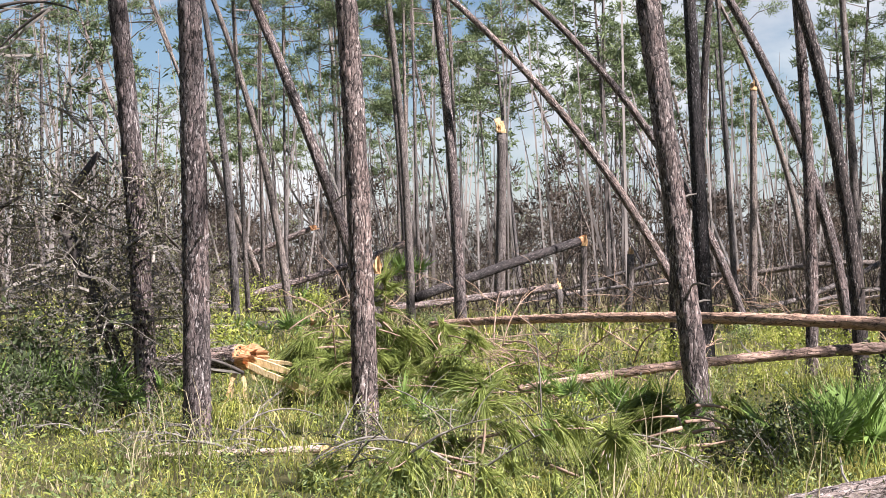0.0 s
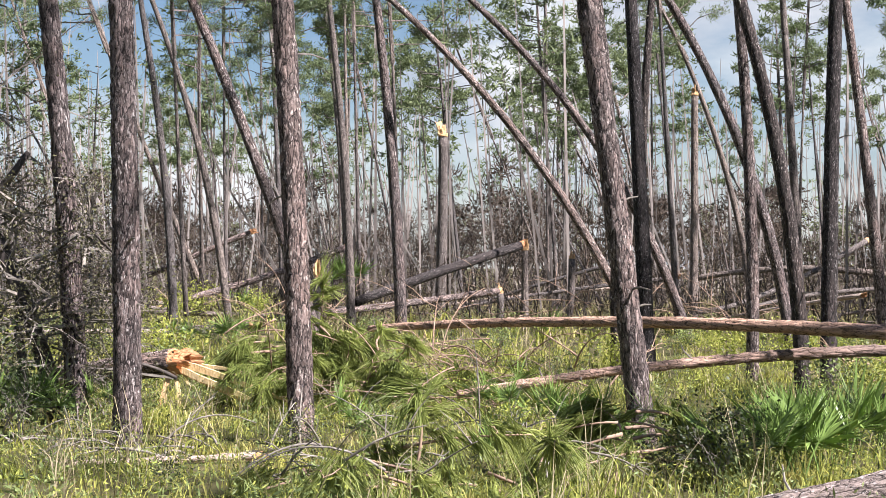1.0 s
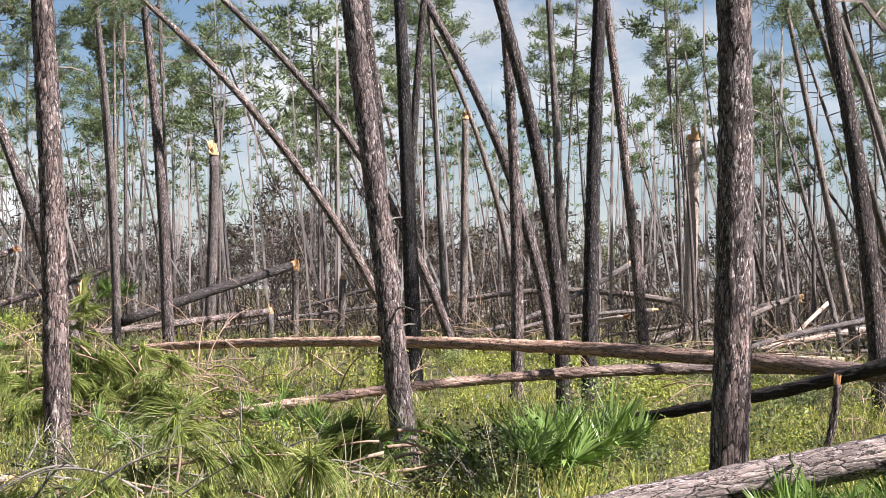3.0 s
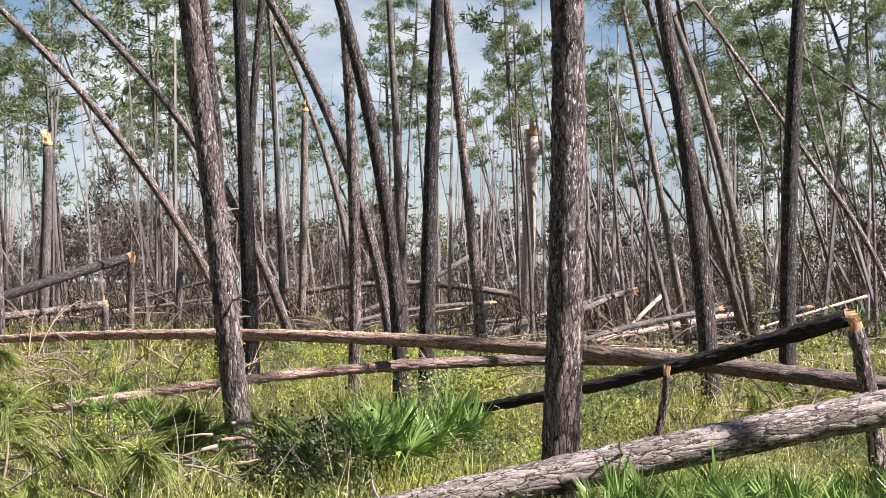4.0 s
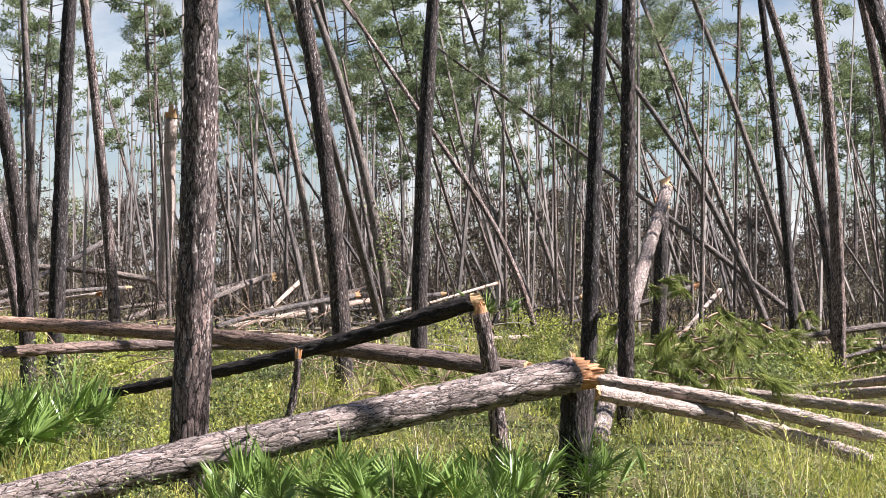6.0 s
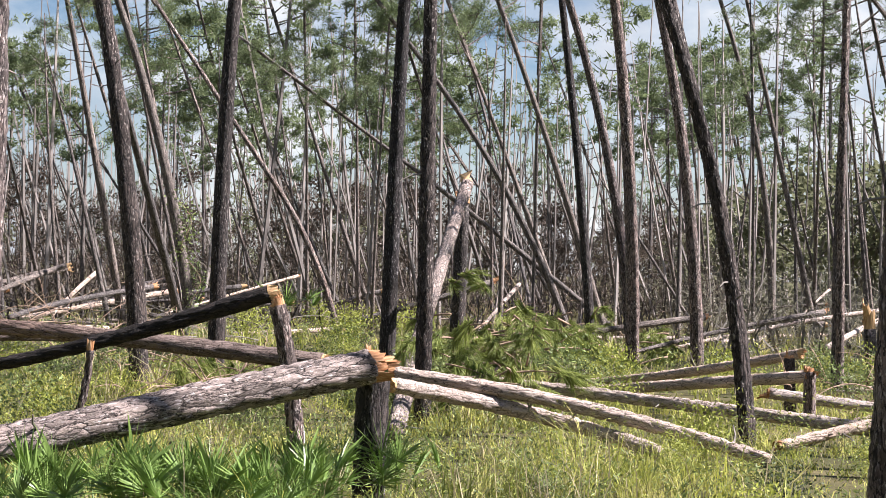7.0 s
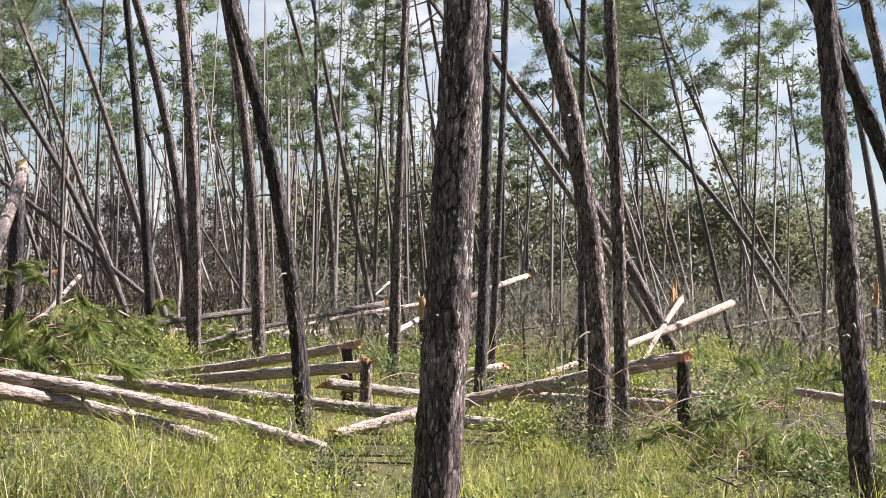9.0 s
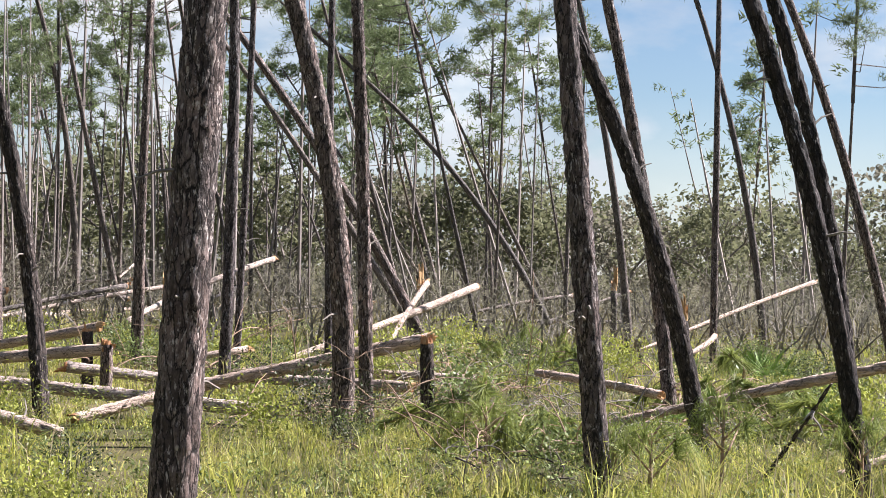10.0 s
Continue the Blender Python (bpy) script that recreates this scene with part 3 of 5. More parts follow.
standing_pine((24.63, 6.24), (23.61, 7.85, 5.70), (0.16, -0.29, 0.10), 0.084)
standing_pine((34.85, 13.05), (34.68, 13.13, 7.79), (-0.00, 0.00, -0.00), 0.089)
standing_pine((41.97, 14.29), (40.79, 16.09, 8.94), (0.30, -0.51, 0.13), 0.106)
standing_pine((29.49, 34.75), (26.19, 37.30, 7.14), (0.46, -0.38, 0.30), 0.111)
standing_pine((33.83, 37.42), (28.41, 41.71, 4.91), (0.06, -0.05, 0.09), 0.105)
standing_pine((29.47, 33.23), (26.91, 35.14, 8.90), (0.17, -0.14, 0.08), 0.108)
standing_pine((47.17, 23.18), (43.99, 28.45, 7.38), (0.39, -0.69, 0.59), 0.119)
standing_pine((30.56, 17.93), (28.25, 21.72, 6.52), (0.18, -0.31, 0.22), 0.123)
standing_pine((34.74, 20.68), (32.29, 24.73, 6.40), (0.09, -0.15, 0.10), 0.098)
standing_pine((19.51, 30.99), (18.14, 32.04, 3.62), (0.33, -0.27, 0.17), 0.076)
standing_pine((17.95, 13.76), (17.87, 13.75, 5.08), (0.03, -0.06, 0.00), 0.085)
standing_pine((36.81, 34.11), (35.34, 35.12, 9.98), (0.71, -0.58, 0.19), 0.113)
standing_pine((38.69, 33.94), (36.79, 35.31, 9.84), (0.00, -0.00, 0.00), 0.106)
standing_pine((21.99, 18.85), (21.97, 18.76, 6.22), (-0.01, 0.01, 0.00), 0.089)
standing_pine((21.52, 18.35), (21.44, 18.33, 5.91), (-0.02, 0.04, -0.00), 0.077)
standing_pine((12.69, 12.04), (12.36, 12.52, 3.25), (0.07, -0.13, 0.03), 0.070, True)
standing_pine((-1.32, 61.01), (-2.39, 60.84, 12.31), (0.35, -0.05, 0.03), 0.148)
standing_pine((37.35, 16.20), (36.71, 17.13, 6.50), (0.13, -0.23, 0.05), 0.105)
snapped_pine((10.02, 52.02), (10.04, 51.95, 7.18), (0.02, 0.00, -0.00), 0.137)
snapped_pine((1.79, 52.02), (1.89, 51.97, 5.82), (0.08, 0.00, -0.00), 0.183)
snapped_pine((18.51, 54.40), (18.66, 54.20, 6.90), (0.03, -0.00, -0.00), 0.256, tone=BARK_LOG)
snapped_pine((17.98, 24.51), (18.01, 24.44, 2.85), (0.01, -0.01, -0.00), 0.148)
snapped_pine((3.76, 43.02), (3.76, 43.00, 2.06), (0.00, 0.00, 0.00), 0.106)
snapped_pine((3.25, 45.02), (3.24, 45.01, 0.87), (0.02, -0.00, 0.00), 0.103)
snapped_pine((7.45, 12.38), (7.26, 12.45, 1.21), (0.05, -0.03, 0.01), 0.074)
snapped_pine((6.34, 9.51), (6.35, 9.49, 0.83), (-0.01, 0.00, 0.00), 0.117, tone=BARK_DARK)
snapped_pine((15.48, 13.67), (15.47, 13.66, 0.43), (0.01, -0.01, 0.00), 0.077)
snapped_pine((16.42, 14.82), (16.39, 14.83, 0.52), (0.00, -0.00, 0.00), 0.076)
snapped_pine((24.36, 20.06), (24.33, 20.07, 0.68), (0.02, -0.02, 0.00), 0.118, tear=1.7, wood=WOOD_PALE)
snapped_pine((15.32, 8.94), (15.28, 8.97, 0.70), (0.00, -0.00, 0.00), 0.075)
snapped_pine((-1.66, 40.02), (-1.63, 40.00, 1.33), (-0.01, -0.00, 0.00), 0.091, tear=2.6, wood=WOOD_PALE)
snapped_pine((30.55, 11.98), (30.49, 12.06, 0.64), (0.01, -0.01, 0.00), 0.090, tear=2.6, wood=WOOD_PALE)
snapped_pine((5.83, 13.60), (5.99, 13.51, 0.77), (0.07, -0.03, -0.01), 0.033)
snapped_pine((5.51, 48.02), (5.60, 48.00, 1.86), (0.04, 0.00, -0.00), 0.110)
snapped_pine((43.29, 25.87), (43.28, 25.86, 0.80), (0.01, -0.01, 0.00), 0.123, tear=2.6, wood=WOOD_PALE)
snapped_pine((44.51, 19.81), (44.47, 19.84, 1.03), (0.00, 0.00, 0.00), 0.101, tear=3.0, wood=WOOD_PALE)
fallen_log((6.22, 9.36, 0.88), (1.10, 9.96, -0.18), (0.00, -0.12, 0.12), 0.118, 0.113, BARK_BIG, WOOD, label="thick fallen pine trunk propped on its splintered stump in palmettos")
fallen_log((8.81, 14.21, 0.58), (-0.17, 22.52, 0.74), (-0.19, -0.23, 0.56), 0.096, 0.048, BARK_LONG, label="long fallen pine trunk with reddish flaking bark hung above grass")
fallen_log((8.57, 18.51, 0.64), (0.80, 16.98, 0.27), (-0.14, 0.59, 0.34), 0.077, 0.044, BARK_LONG)
fallen_log((7.33, 12.69, 1.31), (3.27, 16.01, 0.13), (0.04, 0.20, -0.33), 0.079, 0.030, BARK_SHADED, label="dark fallen pine trunk still propped on its snapped stump")
fallen_log((8.41, 12.30, 0.61), (10.67, 9.83, -0.02), (0.19, 0.13, 0.14), 0.066, 0.059)
fallen_log((8.00, 11.73, 0.55), (9.86, 10.37, 0.04), (0.95, 0.90, -0.04), 0.068, 0.063)
fallen_log((12.42, 16.14, 0.19), (14.15, 10.11, -0.06), (0.39, 0.12, -0.01), 0.070, 0.075)
fallen_log((16.89, 15.08, 0.56), (16.54, 19.24, -0.14), (0.12, -0.00, -0.08), 0.070, 0.070)
fallen_log((15.47, 13.66, 0.37), (15.31, 17.67, -0.11), (0.09, 0.01, 0.01), 0.077, 0.073)
fallen_log((16.24, 9.50, 0.70), (15.18, 12.89, -0.17), (0.06, 0.02, 0.00), 0.077, 0.075)
fallen_log((16.05, 4.07, 0.75), (15.75, 7.20, -0.10), (-0.03, 0.01, 0.03), 0.054, 0.048)
fallen_log((31.89, 17.59, 1.13), (24.05, 17.17, -0.26), (0.00, -0.58, 0.14), 0.089, 0.061)
fallen_log((19.10, 10.44, 0.05), (18.19, 13.93, -0.04), (0.04, 0.01, 0.08), 0.059, 0.063)
fallen_log((17.24, 10.34, 0.04), (17.15, 12.84, -0.00), (0.24, 0.01, 0.00), 0.069, 0.066)
fallen_log((3.64, 43.00, 2.17), (-0.69, 40.01, 0.73), (-0.01, -0.02, 0.07), 0.121, 0.127, BARK_DARK)
fallen_log((3.18, 45.01, 0.93), (-1.74, 40.01, 0.42), (-0.17, 0.22, -0.06), 0.103, 0.091, BARK)
fallen_log((-3.04, 37.01, 0.25), (-6.42, 37.02, 0.14), (0.01, 0.00, -0.06), 0.091, 0.078, BARK)
fallen_log((-1.16, 48.00, 2.17), (-6.07, 45.01, 0.56), (0.07, -0.02, -0.20), 0.101, 0.095, BARK)
fallen_log((-4.52, 54.99, 2.78), (-8.00, 55.00, 1.29), (-0.00, -0.00, 0.01), 0.097, 0.097, BARK)
fallen_log((17.60, 58.48, 2.57), (9.65, 49.49, 0.23), (-0.79, 1.07, -1.18), 0.105, 0.079)
fallen_log((19.14, 57.16, 1.13), (11.55, 59.73, 1.19), (-0.01, -0.01, 0.82), 0.127, 0.105)
fallen_log((23.14, 55.81, 1.34), (15.77, 49.88, -0.04), (-0.45, 0.56, -0.04), 0.127, 0.100)
fallen_log((22.48, 45.48, 0.74), (16.93, 44.21, -0.11), (0.00, -0.03, 0.02), 0.088, 0.083)
fallen_log((26.72, 54.05, 1.03), (21.43, 53.24, -0.10), (-0.05, 0.06, 0.21), 0.095, 0.080)
fallen_log((31.29, 40.86, 1.27), (26.47, 43.15, -0.32), (0.03, -0.01, -0.10), 0.105, 0.079)
fallen_log((33.45, 50.57, 0.75), (30.86, 52.69, -0.31), (-0.01, 0.01, 0.03), 0.095, 0.095)
fallen_log((34.31, 24.98, 1.60), (24.49, 21.24, 0.26), (-0.18, 0.47, -0.01), 0.074, 0.056)
fallen_log((33.53, 29.15, 0.40), (32.22, 30.77, 0.11), (-0.05, 0.05, 0.42), 0.077, 0.062)
fallen_log((32.71, 12.23, 0.29), (30.40, 12.23, -0.17), (-0.22, -0.37, 0.05), 0.060, 0.051)
fallen_log((17.68, 7.23, 0.14), (20.09, 10.05, 0.13), (0.15, -0.13, 0.01), 0.052, 0.054)
fallen_log((-2.27, 18.01, 0.55), (-3.80, 19.01, 0.31), (-0.10, -0.15, -0.02), 0.148, 0.125, BARK, WOOD_RED, label="dark fallen pine trunk with a torn red butt end")
fallen_log((-1.02, 13.61, 0.03), (-2.60, 12.91, 0.05), (-0.04, 0.12, -0.02), 0.033, 0.023)
fallen_log((16.28, 21.97, 3.02), (9.16, 13.38, -0.07), (-0.07, 0.38, -0.75), 0.104, 0.094, BARK_BIG, WOOD_PALE, tear=3.2, label="pale broken pine trunk leaning against standing trees")
fallen_log((13.45, 4.58, -0.18), (13.23, 3.94, 0.69), (0.04, -0.02, -0.00), 0.019, 0.011, BARK_DARK, label="dark dead stick leaning in grass")
fallen_log((15.16, 3.62, 0.01), (14.26, 4.17, -0.18), (-0.05, -0.05, 0.09), 0.041, 0.039)
fallen_log((17.37, 41.85, 1.44), (13.57, 38.13, 0.52), (0.01, -0.03, 0.10), 0.079, 0.056)
fallen_log((17.38, 36.34, 0.99), (12.92, 34.02, 0.31), (-0.41, 0.75, -0.02), 0.070, 0.057)
fallen_log((14.55, 46.05, 1.01), (9.85, 43.43, 0.48), (-0.50, 0.80, 0.15), 0.067, 0.054)
fallen_log((-7.65, 40.00, 2.11), (-10.19, 37.01, 0.97), (-0.35, 0.27, -0.02), 0.063, 0.046, TWIG_GREY)
fallen_log((-8.18, 42.00, 1.77), (-10.74, 40.01, 0.85), (0.19, -0.69, 0.09), 0.059, 0.049, TWIG_GREY)
fallen_log((15.83, 14.66, 0.08), (17.56, 13.26, -0.13), (-0.00, 0.00, -0.03), 0.074, 0.066)
fallen_log((20.97, 15.65, 0.12), (19.48, 16.86, -0.19), (0.00, -0.00, -0.01), 0.061, 0.053)
fallen_log((24.80, 39.51, -0.17), (20.61, 38.17, -0.25), (-0.05, 0.18, -0.05), 0.073, 0.060)
for p, q, r in (((25.0, 50.5, 1.15), (20.4, 47.2, 0.30), 0.085), ((24.3, 49.0, 0.70), (19.2, 46.4, 0.10), 0.080), ((27.2, 50.0, 0.85), (22.0, 49.4, 0.15), 0.085), ((20.3, 46.5, 1.25), (17.2, 42.3, 0.05), 0.070), ((26.0, 44.5, 0.45), (20.6, 43.2, 0.02), 0.075)):
    fallen_log(p, q, (0, 0, 0.1), r, r * 0.7, label="thin pale pine pole in a heap of fallen trunks")
fallen_log((12.61, 11.48, -0.14), (13.90, 11.08, 0.11), (0.02, 0.10, -0.00), 0.058, 0.066)


# ---- the stand behind: pines one by one ----
# headings at which the stand is thin and the sky shows down to the tree line, with half widths
SKY_GAPS = ((-13.5, 1.6), (-2.5, 0.7), (8.0, 0.8), (11.7, 0.8), (16.8, 1.3), (22.2, 1.4), (28.0, 0.6), (34.0, 0.7), (40.8, 0.7), (44.5, 0.8), (50.0, 1.0), (54.5, 0.8))


def thinned(az):
    return any(abs(math.degrees(az) - c) < w for c, w in SKY_GAPS)


def prototype(seed, tall, r, fine, crowned=True):
    rnd = random.Random(seed)
    tree = thing("pine_tree", (0, 0, 0), "slender distant pine with bare grey trunk and thin crown" if crowned else "slender distant pine stripped bare by the storm", "tree", STAND)
    a, b = rnd.uniform(-0.5, 0.5), rnd.uniform(-0.5, 0.5)
    pts = [Vector((a * (i / 8) ** 2, b * (i / 8) ** 2, tall * i / 8 - 0.3)) for i in range(9)]
    part("trunk", Shape().tube(pts, [r * (1 - 0.8 * i / 8) for i in range(9)], 7), BARK_FAR, tree, smooth=True)
    foot = pts[5].lerp(pts[6], 0.1)
    if not crowned:
        for i in range(6):
            p, an = pts[5].lerp(pts[8], (i + 0.5) / 6), rnd.uniform(0, 6.283)
            way = Vector((math.cos(an), math.sin(an), rnd.uniform(-0.2, 0.6)))
            part("broken_limb", Shape().tube([p, p + way * rnd.uniform(0.2, 0.8)], [0.022, 0.008], 4), BARK_FAR, tree)
        return tree
    add_crown(tree, foot, pts[-1] - foot, rnd.uniform(0.95, 1.25), seed, False, fine)
    return tree


def far_stand():
    rnd = random.Random(77)
    kinds = [prototype(i, rnd.uniform(12.5, 15.5), rnd.uniform(0.06, 0.11), i < 4) for i in range(12)]
    stripped = [prototype(40 + i, rnd.uniform(9.0, 13.0), rnd.uniform(0.06, 0.10), False, False) for i in range(4)]
    spare = list(stripped)
    placed = []
    used = 0
    for i in range(4000):
        if used >= 225:
            break
        az, d = radians(rnd.uniform(-19, 79)), math.sqrt(rnd.uniform(40 ** 2, 98 ** 2))
        if (math.degrees(az) > 60 and rnd.random() < (0.3 if math.degrees(az) < 64.5 else 0.93)) or (math.degrees(az) < -8 and rnd.random() < 0.65):
            continue
        x, y = d * math.sin(az), d * math.cos(az)
        if any((x - u) ** 2 + (y - w) ** 2 < 2.6 for u, w in placed):
            continue
        placed.append((x, y))
        bend = abs(rnd.gauss(0, 4)) if rnd.random() < (0.66 if math.degrees(az) < 22 else 0.42) else rnd.uniform(9, 38)
        way = radians(rnd.gauss(-75, 40))
        axis = Vector((math.sin(way), math.cos(way), 0))
        lean = Matrix.Rotation(radians(bend), 4, Vector((0, 0, 1)).cross(axis))
        m = Matrix.Translation((x, y, gz(x, y))) @ lean @ Matrix.Rotation(rnd.uniform(0, 6.28), 4, "Z") @ Matrix.Scale(rnd.uniform(0.8, 1.15), 4)
        near = d < 66
        ob = kinds[used] if used < 12 else None
        if ob:
            ob.matrix_basis = m
        elif rnd.random() < (0.9 if thinned(az) else 0.24):
            ob = spare.pop() if spare else None
            if ob:
                ob.matrix_basis = m
            else:
                ob = copy_thing(stripped[rnd.randrange(4)], m)
        else:
            ob = copy_thing(kinds[rnd.randrange(4) if d < 58 else 4 + rnd.randrange(8)], m)
        if bend > 10:
            ob["label"] = "slender distant pine leaning over after a storm"
        used += 1


far_stand()


def far_woods():
    """Slender poles and thin crowns too far and too many to count, in one mesh each."""
    rnd = random.Random(12)
    random.seed(12)
    poles, crowns = Shape(), Shape()
    for i in range(1500):
        az = radians(rnd.uniform(-20, 82))
        if math.degrees(az) > 54 and rnd.random() < (0.35 if math.degrees(az) < 65 else 0.9):
            continue
        d = math.sqrt(rnd.uniform(54 ** 2, 160 ** 2))
        x, y = d * math.sin(az), d * math.cos(az)
        h = rnd.uniform(9, 15.5)
        lean = rnd.gauss(0, 0.5) if rnd.random() < 0.6 else rnd.uniform(-5, 1.5)
        b = Vector((x, y, gz(x, y) - 0.3))
        t = b + Vector((lean * math.cos(az), -lean * math.sin(az), h))
        r = rnd.uniform(0.035, 0.085)
        poles.tube([b, b.lerp(t, 0.55) + Vector((0.25 * lean * math.cos(az), 0, 0)) * 0.3, t], [r, r * 0.75, r * 0.3], 4, cap=False)
        for j in range(0 if thinned(az) else 3 if i % 2 else 9):
            c = b.lerp(t, rnd.uniform(0.74, 1.02)) + Vector((rnd.gauss(0, 0.7), rnd.gauss(0, 0.7), 0))
            for m in range(14):
                q = c + Vector((rnd.gauss(0, 0.12), rnd.gauss(0, 0.12), rnd.gauss(0, 0.1)))
                crowns.needle(q, Vector((rnd.gauss(0, 1), rnd.gauss(0, 1), rnd.gauss(0.3, 0.8))).normalized(), rnd.uniform(0.22, 0.42), rnd.uniform(0.06, 0.11))
    tagged(new("far_pine_trunks", poles.mesh("far_pine_trunks", POLE)), "dense grey poles of the distant pine woods", "trees", "", "stuff")
    tagged(new("far_pine_crowns", crowns.mesh("far_pine_crowns", NEEDLE_FAR)), "thin green crowns of the distant pine woods", "foliage", "", "stuff")


far_woods()


def far_thicket(name, mat, seed, n, az0, az1, d0, d1, high, label, per=20, leaf=1.0):
    """A bank of leafless and leafy scrub in the distance."""
    rnd = random.Random(seed)
    random.seed(seed)
    leaves, stems = Shape(), Shape()
    for i in range(n):
        az, d = radians(rnd.uniform(az0, az1)), rnd.uniform(d0, d1)
        x, y = d * math.sin(az), d * math.cos(az)
        top = high * (0.62 + 0.6 * noise.noise(Vector((x * 0.09, y * 0.09, seed))) + 0.25 * noise.noise(Vector((x * 0.4, y * 0.4, seed))))
        if top < 0.4:
            continue
        b = Vector((x, y, gz(x, y)))
        e = b + Vector((rnd.gauss(0, 0.22) * top, rnd.gauss(0, 0.22) * top, top * rnd.uniform(0.6, 1.0)))
        mid = b.lerp(e, 0.5) + Vector((rnd.gauss(0, 0.1), rnd.gauss(0, 0.1), 0)) * top
        stems.tube([b, mid, e], [0.035, 0.024, 0.010], 3, cap=False)
        for j in range(2 if i % 2 else 0):
            c = b.lerp(mid, rnd.uniform(0.4, 1)) if j % 2 else mid.lerp(e, rnd.random())
            w = c + Vector((rnd.gauss(0, 0.25), rnd.gauss(0, 0.25), rnd.uniform(0.1, 0.4))) * top * 0.6
            stems.tube([c, w], [0.016, 0.006], 3, cap=False)
        for j in range(per):
            q = b.lerp(e, rnd.uniform(0.1, 1.05)) + Vector((rnd.gauss(0, 0.55), rnd.gauss(0, 0.55), rnd.gauss(0, 0.4)))
            if j % 3:
                leaves.leaf(q, Vector((rnd.gauss(0, 0.8), rnd.gauss(0, 0.8), rnd.gauss(0.5, 0.6))), leaf * rnd.uniform(0.25, 0.6), leaf * rnd.uniform(0.022, 0.042))
            else:
                leaves.leaf(q, Vector((rnd.gauss(0, 1), rnd.gauss(0, 1), rnd.gauss(0, 0.7))), leaf * rnd.uniform(0.07, 0.16), leaf * rnd.uniform(0.05, 0.10))
    tagged(new(name + "_stems", stems.mesh(name + "_stems", TWIG_DARK if mat is THICKET_BROWN else TWIG_GREY)), "thin stems of " + label, "bush", "", "stuff")
    tagged(new(name, leaves.mesh(name, mat)), label, "bush", "", "stuff")


# Unseen woods added to cut the low sky light on the near trunks.
def sky_screen_woods():
    """Plain dense woods, added unseen, that close the place behind and beside the camera."""
    rnd = random.Random(31)
    random.seed(31)
    trunks, crowns = Shape(), Shape()
    for i in range(420):
        az, d = radians(rnd.uniform(92, 330)), rnd.uniform(30, 60)
        b = Vector((d * math.sin(az), d * math.cos(az), gz(d * math.sin(az), 0) - 0.2))
        h = rnd.uniform(8, 13) * d / 45
        t = b + Vector((rnd.gauss(0, 0.6), rnd.gauss(0, 0.6), h))
        trunks.tube([b, t], [0.13, 0.04], 4, cap=False)
        for j in range(60):
            q = b.lerp(t, rnd.uniform(0.02, 1.02)) + Vector((rnd.gauss(0, 1.1), rnd.gauss(0, 1.1), rnd.gauss(0, 0.5)))
            crowns.leaf(q, Vector((rnd.gauss(0, 1), rnd.gauss(0, 1), rnd.gauss(0.2, 0.8))), rnd.uniform(0.7, 1.5), rnd.uniform(0.5, 1.0))
    tagged(new("woods_behind_trunks", trunks.mesh("woods_behind_trunks", BARK_FAR)), "plain trunks of unseen woods added behind to block low sky light", "trees", "", "stuff")
    tagged(new("woods_behind_foliage", crowns.mesh("woods_behind_foliage", NEEDLE_FAR)), "plain dark foliage of unseen woods added behind to block low sky light", "foliage", "", "stuff")


sky_screen_woods()
far_thicket("brown_thicket", THICKET_BROWN, 3, 900, -20, 46, 72, 92, 5.2, "brown leafless oak scrub behind the pine stand", 56, 1.1)
far_thicket("brown_saplings", THICKET_BROWN, 8, 380, -20, 44, 46, 74, 3.0, "brown leafless saplings among the distant pines", 22, 0.9)
far_thicket("low_brush", THICKET_BROWN, 15, 380, -20, 46, 42, 66, 1.7, "low brown brush under the distant pines", 30, 0.7)
far_thicket("grey_brush", THICKET, 14, 430, 44, 80, 34, 66, 2.4, "grey-brown brush and broken tops among the thinned pines", 60, 0.55)
far_thicket("olive_thicket", THICKET, 4, 480, 42, 82, 60, 92, 4.2, "olive brown scrub behind the thinned stand", 64, 0.8)

# ---- broad-leaved thicket and tree line ----
def branching(sh, p, d, length, r, depth, rnd, tips, spread=0.6, droop=0.0, seg=4):
    q = p + d * length * 0.5 + Vector((rnd.gauss(0, 1), rnd.gauss(0, 1), rnd.gauss(0, 1))) * length * 0.07
    e = p + d * length + Vector((0, 0, -droop * length))
    sh.tube([p, q, e], [r, r * 0.82, r * 0.6], seg, cap=False)
    if depth == 0:
        tips.append((e, (e - p).normalized()))
        return
    for i in range(rnd.choice((2, 3, 3))):
        nd = (d + Vector((rnd.gauss(0, spread), rnd.gauss(0, spread), rnd.gauss(0.05, spread * 0.7)))).normalized()
        branching(sh, e if i else q.lerp(e, 0.6), nd, length * rnd.uniform(0.6, 0.85), r * 0.58, depth - 1, rnd, tips, spread, droop, max(3, seg - 1))
    tips.append((e, d))


